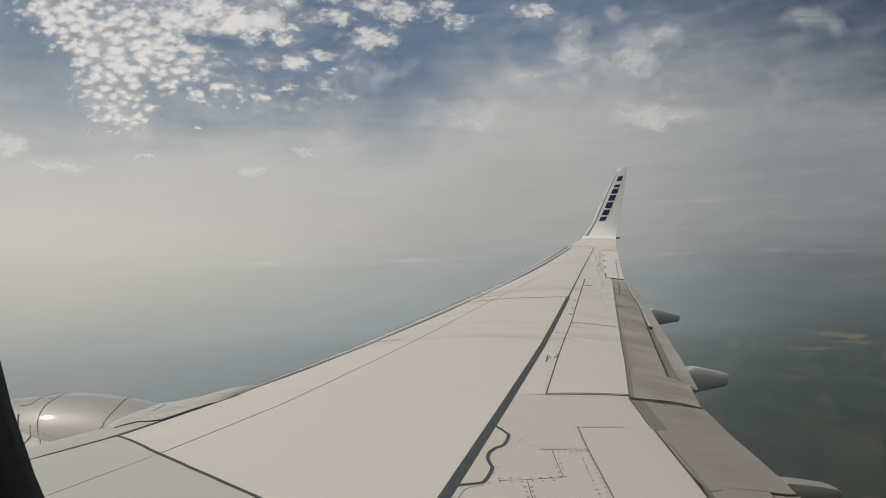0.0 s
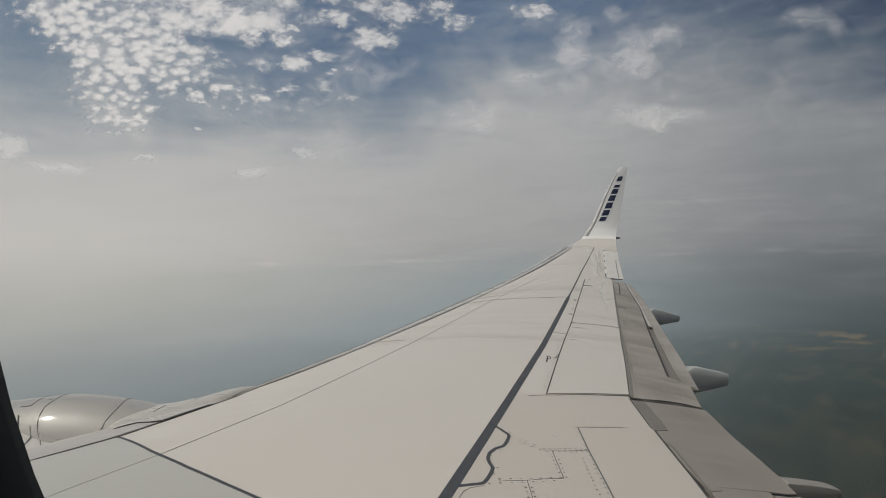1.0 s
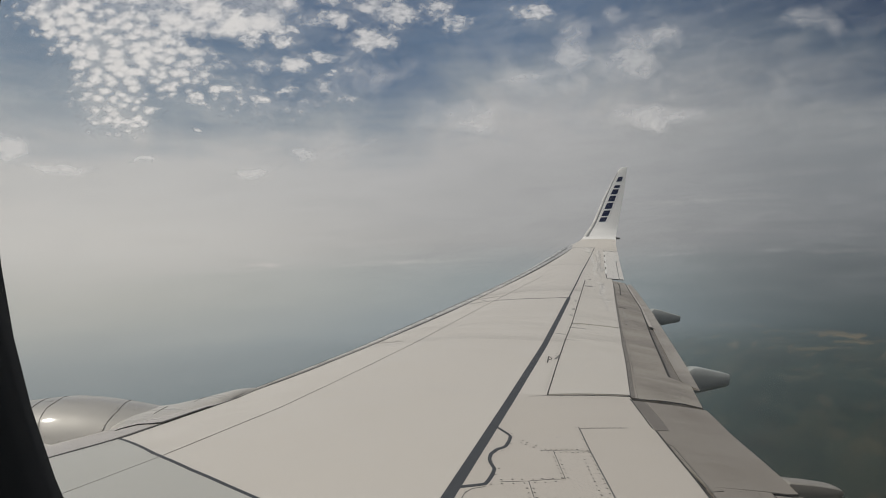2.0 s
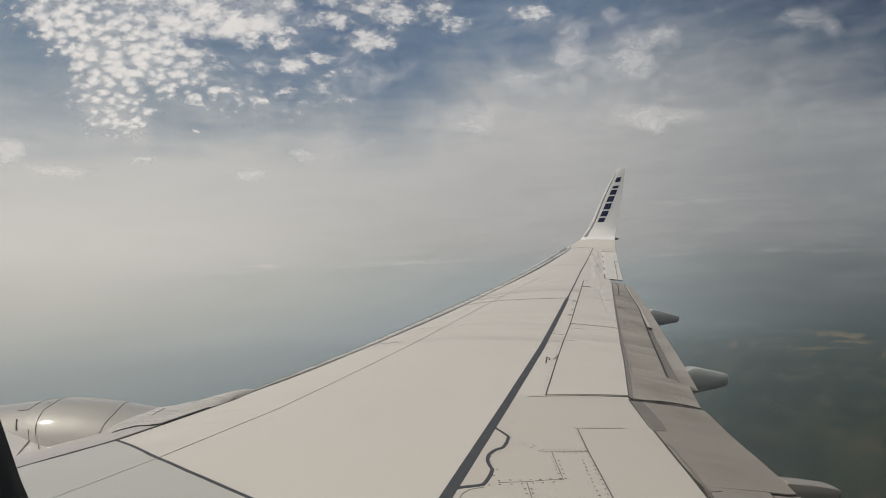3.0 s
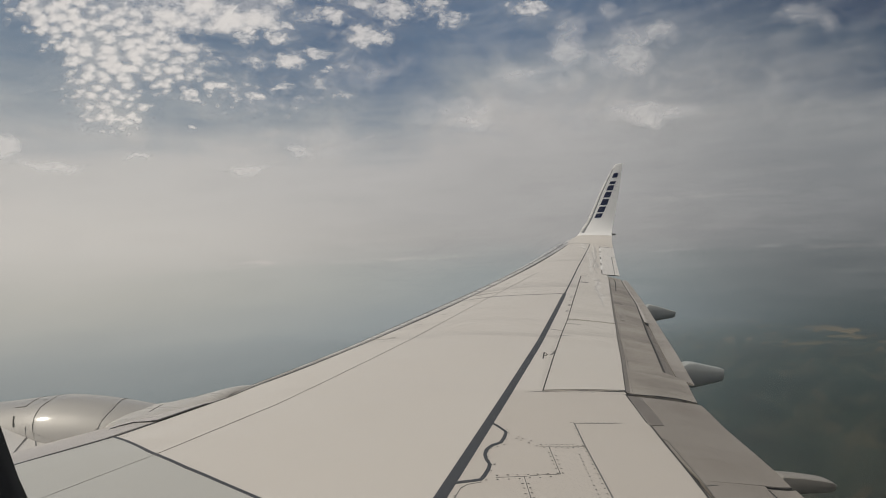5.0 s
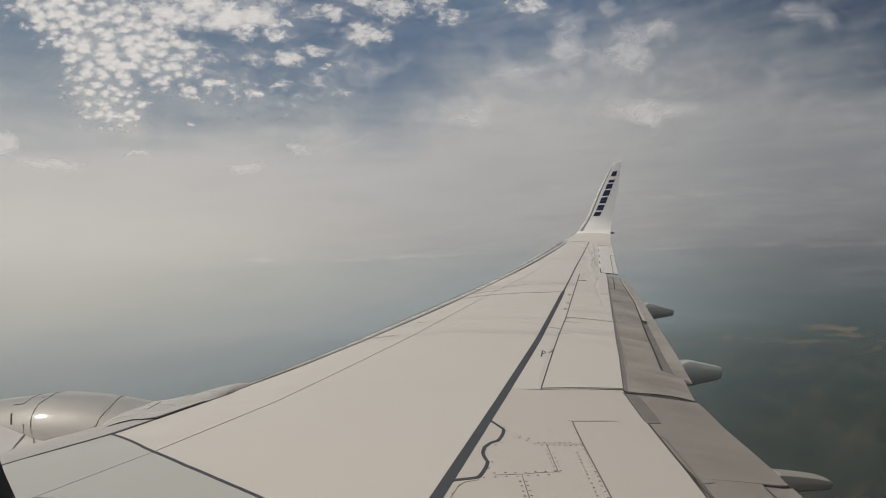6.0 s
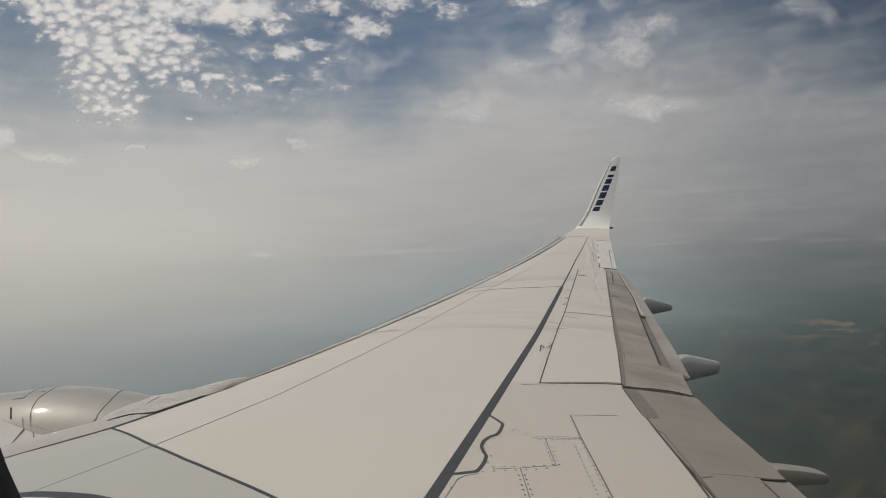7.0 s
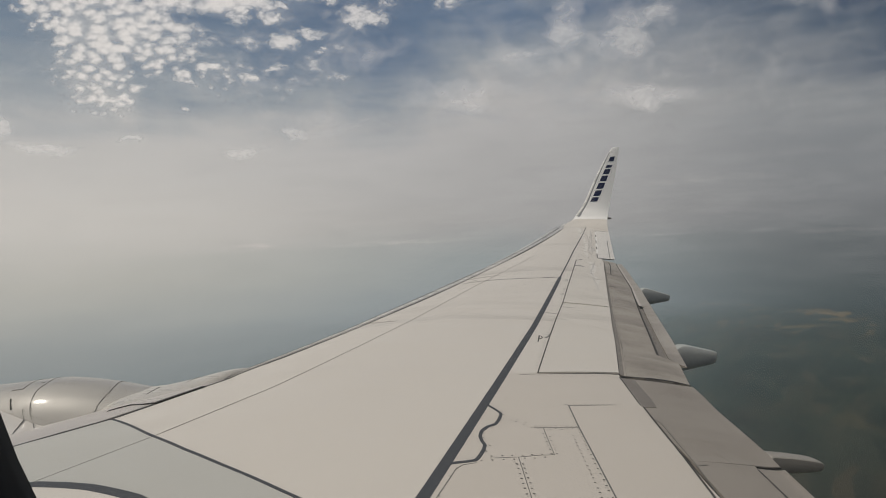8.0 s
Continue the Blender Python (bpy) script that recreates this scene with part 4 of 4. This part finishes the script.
# the larger harvested fields
for x, y, rx, ry, dry in ((2808, 3236, 170, 150, 0.72), (2707, 2955, 130, 80, 0.30), (3481, 3574, 90, 100, 0.40), (2620, 3720, 60, 90, 0.80), (2430, 3860, 90, 90, 0.65), (2560, 3480, 120, 70, 0.22), (2320, 2818, 190, 60, 0.18), (1332, 1411, 55, 90, 0.05)):
    v = n.stretch(n.vec("SUBTRACT", at, (x, y, 0)).outputs[0], (1 / rx, 1 / ry, 0))
    d = n.math("ADD", n.vec("LENGTH", v).outputs["Value"], n.math("MULTIPLY", n.math("SUBTRACT", n.noise(n.stretch(n.add("ShaderNodeMapping", None, Vector=at, Rotation=(0, 0, 0.75)).outputs[0], (1, 0.3, 1)), 0.014, 3.0, 0.6), 0.5), 3.6))
    c = n.mix(n.math("MULTIPLY", n.remap(d, 1.1, 0.5), min(1.0, dry * 1.35)), c, (0.66, 0.44, 0.19, 1))
c = n.mix(n.math("MULTIPLY", n.remap(n.noise(plots, 0.006, 4.0, 0.6), 0.45, 0.7), 0.35), c, (0.115, 0.095, 0.07, 1))
hamlet = n.add("ShaderNodeTexVoronoi", None, Vector=plots, Scale=0.05)
speck = n.math("MULTIPLY", n.remap(hamlet.outputs["Distance"], 0.17, 0.08), n.math("GREATER_THAN", n.add("ShaderNodeSeparateColor", None, Color=hamlet.outputs["Color"]).outputs[1], 0.94))
speck = n.math("MULTIPLY", speck, n.remap(n.noise(at, 0.004, 3.0, 0.5), 0.52, 0.62))
c = n.mix(n.math("MULTIPLY", speck, 0.7), c, (0.45, 0.43, 0.40, 1))
p = n.add("ShaderNodeBsdfDiffuse", None, Color=c)
# haze put in as transparency: the sheet thins with distance and towards negative x
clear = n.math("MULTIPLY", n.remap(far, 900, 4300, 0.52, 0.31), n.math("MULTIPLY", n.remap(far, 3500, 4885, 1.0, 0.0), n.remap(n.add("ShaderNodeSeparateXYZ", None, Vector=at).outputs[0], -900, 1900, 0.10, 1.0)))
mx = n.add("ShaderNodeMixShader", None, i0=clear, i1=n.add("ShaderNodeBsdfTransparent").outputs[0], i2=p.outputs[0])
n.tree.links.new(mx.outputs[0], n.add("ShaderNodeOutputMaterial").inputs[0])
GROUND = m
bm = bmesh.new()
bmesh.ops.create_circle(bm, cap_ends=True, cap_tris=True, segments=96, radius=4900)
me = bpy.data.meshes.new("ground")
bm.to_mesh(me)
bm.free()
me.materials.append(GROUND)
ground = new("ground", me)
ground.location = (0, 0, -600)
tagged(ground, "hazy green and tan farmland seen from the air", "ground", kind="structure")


def far_sheet_coords(n, height):
    """Bearing x / y and slope height / y of a level cloud sheet, as seen from the cabin."""
    at = n.add("ShaderNodeTexCoord").outputs["Object"]
    xyz = n.add("ShaderNodeSeparateXYZ", None, Vector=at)
    return n.math("DIVIDE", xyz.outputs[0], xyz.outputs[1]), n.math("DIVIDE", height, xyz.outputs[1])


def shifted(n, vec, scale, reach, detail=3.0):
    """Coordinates pushed about by noise of that scale, by up to reach metres or so."""
    wander = n.add("ShaderNodeTexNoise", None, Vector=vec, Scale=scale, Detail=detail, Roughness=0.6).outputs["Color"]
    return n.add("ShaderNodeVectorMath", {"operation": "MULTIPLY_ADD"}, i0=n.vec("SUBTRACT", wander, (0.5, 0.5, 0.5)).outputs[0], i1=(reach, reach, 0), i2=vec).outputs[0]


def cloud_surface(n, alpha, colour, relief=None, lift=0.0):
    """Sunlight that comes through a cloud layer from above, let through where it is thin."""
    t = n.add("ShaderNodeBsdfTranslucent", None, Color=colour)
    if relief is not None:
        n.put(t, "Normal", n.add("ShaderNodeBump", None, Strength=1.0, Distance=lift, Height=relief).outputs[0])
    mx = n.add("ShaderNodeMixShader", None, i0=alpha, i1=n.add("ShaderNodeBsdfTransparent").outputs[0], i2=t.outputs[0])
    n.tree.links.new(mx.outputs[0], n.add("ShaderNodeOutputMaterial").inputs[0])


def puffy_layer(dense, loose):
    """Altocumulus: small cells packed close in the dense field, larger single puffs where it breaks up."""
    m, n = material("altocumulus")
    u0, w0 = far_sheet_coords(n, 600.0)
    # heaped puffs stand as tall as they are deep: lay their pattern by bearing and slope, 1400 m off
    heap = n.add("ShaderNodeCombineXYZ", None, X=n.math("MULTIPLY", u0, 1400.0), Y=n.math("MULTIPLY", w0, 2150.0)).outputs[0]
    ragged = n.add("ShaderNodeSeparateXYZ", None, Vector=shifted(n, heap, 0.013, 95.0, 5.0))
    u, w = n.math("DIVIDE", ragged.outputs[0], 1400.0), n.math("DIVIDE", ragged.outputs[1], 2150.0)
    field, single = cover(n, u, w, dense, 0.45), cover(n, u, w, loose, 0.1)

    def cells(size, seed):
        p = shifted(n, n.vec("ADD", heap, (seed, seed * 0.7, 0)).outputs[0], 1.4 / size, 0.75 * size, 4.0)
        v = n.add("ShaderNodeTexVoronoi", {"feature": "SMOOTH_F1", "voronoi_dimensions": "2D"}, Vector=p, Scale=1 / size, Smoothness=0.35).outputs["Distance"]
        return n.math("SUBTRACT", 1.0, n.math("MULTIPLY", v, 1.75))
    small = cells(32.0, 0.0)
    large = cells(92.0, 300.0)
    right = n.remap(n.math("MULTIPLY_ADD", n.math("SUBTRACT", w0, 0.4), 1.6, u0), -0.50, -0.22)
    cell = n.math("ADD", n.math("MULTIPLY", small, n.math("SUBTRACT", 1.0, right)), n.math("MULTIPLY", large, right))
    crumb = n.math("SUBTRACT", n.noise(heap, 0.036, 6.0, 0.57, 0.3), 0.5)
    broad = n.math("SUBTRACT", n.noise(heap, 0.0075, 3.0, 0.5), 0.5)
    d_field = n.math("ADD", n.math("MULTIPLY", cell, 0.80), n.math("ADD", n.math("MULTIPLY", crumb, 1.7), n.math("ADD", n.math("MULTIPLY", broad, 0.9), n.math("MULTIPLY_ADD", field, 1.3, -0.90))))
    d_single = n.math("ADD", n.math("MULTIPLY", cell, 0.3), n.math("ADD", n.math("MULTIPLY", crumb, 2.5), n.math("MULTIPLY_ADD", single, 1.5, -0.88)))
    d_field = n.math("MINIMUM", d_field, n.math("MULTIPLY_ADD", field, 4.0, -0.5))
    d_single = n.math("MINIMUM", d_single, n.math("MULTIPLY_ADD", single, 4.0, -0.4))
    d = n.math("MAXIMUM", d_field, d_single)
    alpha = n.math("MULTIPLY", n.remap(d, -0.38, 1.15), n.remap(u0, -0.35, -0.05, 0.92, 0.76))
    # a thin film joins the cells where the field is closest
    alpha = n.math("MAXIMUM", alpha, n.remap(n.math("ADD", field, n.math("MULTIPLY", crumb, 0.6)), 0.5, 1.15, 0.0, 0.48))
    colour = n.mix(n.remap(d, -0.1, 0.7), (0.60, 0.60, 0.605, 1), (0.91, 0.88, 0.86, 1))
    cloud_surface(n, alpha, colour, n.remap(d, -0.3, 1.1), 3.5)
    return m


def veil_layer(patches):
    """Cirrus: combed fibres and tufts, thicker in the patches."""
    m, n = material("cirrus")
    u0, w0 = far_sheet_coords(n, 640.0)
    tall = n.add("ShaderNodeCombineXYZ", None, X=n.math("MULTIPLY", u0, 1400.0), Y=n.math("MULTIPLY", w0, 1900.0)).outputs[0]
    ragged = n.add("ShaderNodeSeparateXYZ", None, Vector=shifted(n, tall, 0.006, 190.0, 5.0))
    thick = cover(n, n.math("DIVIDE", ragged.outputs[0], 1400.0), n.math("DIVIDE", ragged.outputs[1], 1900.0), patches, 0.1)
    curl = shifted(n, tall, 0.003, 260.0, 3.0)
    fibre = n.noise(n.along(curl, 24, 1.0, 2.2), 0.0042, 7.0, 0.58, 0.4)
    tuft = n.noise(curl, 0.011, 7.0, 0.6, 0.5)
    f = n.math("ADD", n.math("MULTIPLY", n.math("SUBTRACT", fibre, 0.5), 1.2), n.math("MULTIPLY", n.math("SUBTRACT", tuft, 0.5), 1.3))
    alpha = n.math("MULTIPLY", n.remap(n.math("ADD", f, n.math("MULTIPLY_ADD", thick, 1.3, -0.58)), -0.28, 0.80), n.remap(thick, 0.0, 0.55))
    alpha = n.math("MULTIPLY", alpha, 0.62)
    # a faint film all over
    alpha = n.math("MAXIMUM", alpha, n.math("MULTIPLY", n.remap(f, -0.2, 0.6, 0.0, 0.12), n.remap(w0, 0.17, 0.26)))
    cloud_surface(n, alpha, (0.80, 0.78, 0.77, 1))
    return m


clouds = sheet("cloud_layer", -3200, 1700, 850, 4200, 600)
clouds.data.materials.append(puffy_layer([
    (-0.570, 0.494, 0.185, 0.093, 1.00), (-0.508, 0.414, 0.163, 0.093, 1.00), (-0.540, 0.346, 0.103, 0.076, 0.90), (-0.522, 0.293, 0.093, 0.060, 0.75),
    (-0.347, 0.482, 0.251, 0.076, 1.00), (-0.422, 0.381, 0.114, 0.082, 0.85), (-0.061, 0.502, 0.120, 0.033, 0.80), (-0.24, 0.365, 0.23, 0.13, 0.44),], [
    (-0.337, 0.334, 0.062, 0.019, 1.05), (-0.257, 0.315, 0.055, 0.017, 0.95), (-0.384, 0.316, 0.042, 0.025, 1.00), (-0.497, 0.279, 0.047, 0.019, 1.00),
    (-0.527, 0.266, 0.040, 0.016, 0.90), (-0.276, 0.428, 0.044, 0.031, 1.05), (-0.224, 0.427, 0.034, 0.029, 1.00), (-0.205, 0.378, 0.065, 0.031, 1.00),
    (-0.146, 0.396, 0.068, 0.027, 1.00), (-0.129, 0.362, 0.026, 0.013, 0.90), (-0.048, 0.430, 0.082, 0.040, 1.10), (0.003, 0.474, 0.078, 0.053, 1.10),
    (-0.116, 0.467, 0.078, 0.034, 1.00), (0.081, 0.490, 0.065, 0.040, 1.00), (-0.096, 0.308, 0.055, 0.018, 0.75), (-0.197, 0.451, 0.031, 0.019, 0.90),
    (0.118, 0.456, 0.055, 0.034, 0.90), (0.270, 0.478, 0.091, 0.043, 0.90), (-0.381, 0.259, 0.024, 0.010, 0.80), (-0.217, 0.335, 0.040, 0.013, 0.75),]))
tagged(clouds, "broken layer of small white puffy clouds", "clouds", kind="stuff")
veil = sheet("high_cloud_veil", -3600, 2600, 900, 4600, 640)
veil.data.materials.append(veil_layer([
    (0.350, 0.400, 0.085, 0.130, 0.72), (0.475, 0.392, 0.090, 0.105, 0.74), (0.420, 0.360, 0.190, 0.085, 0.50), (0.530, 0.430, 0.080, 0.040, 0.72), (0.275, 0.343, 0.185, 0.087, 0.55),
    (0.552, 0.327, 0.185, 0.076, 0.55), (0.138, 0.284, 0.251, 0.065, 0.60), (0.502, 0.265, 0.218, 0.049, 0.65), (0.849, 0.462, 0.207, 0.049, 0.50),
    (-0.716, 0.233, 0.049, 0.041, 1.10), (-0.644, 0.202, 0.109, 0.022, 0.80), (-0.190, 0.212, 0.082, 0.020, 0.75), (-0.285, 0.183, 0.065, 0.026, 0.70),
    (-0.479, 0.205, 0.028, 0.009, 0.90), (0.431, 0.476, 0.098, 0.044, 0.50), (-0.710, 0.096, 0.087, 0.033, 0.60), (-0.093, 0.229, 0.218, 0.054, 0.45),
    (-0.06, 0.36, 0.22, 0.09, 0.50), (-0.22, 0.30, 0.25, 0.06, 0.45)]))
tagged(veil, "thin wispy high cloud", "clouds", kind="stuff")

# ---- fuselage and window ----
fuselage = thing("wall_1", "airliner cabin wall round the window", "wall", "structure")
WX, WZ, WA, WB = 0.044, 1.09, 0.144, 0.187


def tube(r, zc, x0, x1, hole_a, hole_b):
    """A cylinder's skin with an oval window hole on its starboard side."""
    bm = bmesh.new()
    px, pz, seg = 0.3, 0.32, 48

    def on(x, z):
        return (x, math.sqrt(r * r - (z - zc) ** 2), z)
    inner, outer = [], []
    for k in range(seg):
        a = 2 * math.pi * k / seg
        c, s = math.cos(a), math.sin(a)
        q = 1 / max(abs(c), abs(s))
        inner.append(bm.verts.new(on(WX + hole_a * c, WZ + hole_b * s)))
        outer.append(bm.verts.new(on(WX + px * c * q, WZ + pz * s * q)))
    for k in range(seg):
        bm.faces.new((inner[k], inner[(k + 1) % seg], outer[(k + 1) % seg], outer[k]))
    a0, a1 = math.asin((WZ - pz - zc) / r), math.asin((WZ + pz - zc) / r)

    def arc(xa, xb, t0, t1, k):
        v = [[bm.verts.new((x, r * math.cos(t0 + (t1 - t0) * i / k), zc + r * math.sin(t0 + (t1 - t0) * i / k))) for x in (xa, xb)] for i in range(k + 1)]
        for p, q in zip(v, v[1:]):
            bm.faces.new((p[0], p[1], q[1], q[0]))
    arc(x0, WX - px, a0, a1, 8), arc(WX + px, x1, a0, a1, 8)
    arc(x0, x1, a1, a0 + 2 * math.pi, 56)
    return bm


part("outer_skin", tube(1.80, 0.75, -11.0, 6.0, WA + 0.045, WB + 0.05), WHITE, fuselage)
part("inner_lining", tube(1.70, 0.75, -11.0, 6.0, WA + 0.012, WB + 0.012), LINING, fuselage)


def ring_body(y0, y1, a0, b0, a1, b1, x=WX, z=WZ, grow=0.03):
    bm = bmesh.new()
    seg = 72
    rows = [(y0, a0, b0), (y1, a1, b1), (y1, a1 + grow, b1 + grow), (y0, a0 + grow, b0 + grow)]
    rings = [[bm.verts.new((x + a * math.cos(2 * math.pi * k / seg), y, z + b * math.sin(2 * math.pi * k / seg))) for k in range(seg)] for y, a, b in rows]
    for i in range(4):
        p, q = rings[i], rings[(i + 1) % 4]
        for k in range(seg):
            bm.faces.new((p[k], p[(k + 1) % seg], q[(k + 1) % seg], q[k]))
    return bm


window = thing("window_1", "oval cabin window with black rubber seal", "window", "structure")
part("window_frame", ring_body(1.665, 1.732, WA + 0.008, WB + 0.008, WA, WB), RUBBER, window, "black rubber window seal")
part("window_reveal", ring_body(1.733, 1.772, WA + 0.002, WB + 0.002, WA + 0.04, WB + 0.045), RUBBER, window)
m, n = material("window_pane_dusty")
clear_bit = n.add("ShaderNodeBsdfTransparent").outputs[0]
dust = n.add("ShaderNodeMixShader", None, i0=0.022, i1=clear_bit, i2=n.add("ShaderNodeBsdfTranslucent", None, Color=(0.8, 0.78, 0.74, 1)).outputs[0])
gloss = n.add("ShaderNodeBsdfGlossy", None, Roughness=0.02)
mx = n.add("ShaderNodeMixShader", None, i0=n.math("MULTIPLY", n.add("ShaderNodeFresnel", None, IOR=1.3).outputs[0], 0.5), i1=dust.outputs[0], i2=gloss.outputs[0])
n.tree.links.new(mx.outputs[0], n.add("ShaderNodeOutputMaterial").inputs[0])
bm = bmesh.new()
bmesh.ops.create_circle(bm, cap_ends=True, segments=72, radius=1.0)
bmesh.ops.transform(bm, matrix=pose(WX, 1.726, WZ, 90, 0, 0) @ Matrix.Diagonal((WA + 0.006, WB + 0.006, 1, 1)), verts=bm.verts[:])
bmesh.ops.solidify(bm, geom=bm.faces[:], thickness=0.004)
part("window_pane", bm, m, window, "slightly dusty clear pane", smooth=False)
for x in (-11.0, 6.0):
    bm = bmesh.new()
    bmesh.ops.create_circle(bm, cap_ends=True, segments=64, radius=1.80, matrix=pose(x, 0, 0.75, 0, 90, 0))
    part("bulkhead", bm, LINING, fuselage)
bm = bmesh.new()
bmesh.ops.create_cube(bm, size=1, matrix=Matrix.Translation((-2.5, 0, 0.0)) @ Matrix.Diagonal((16.9, 3.0, 0.06, 1)))
floor_ob = thing("floor", "dark cabin floor", "floor", "structure")
part("floor_panel", bm, LINING, floor_ob)
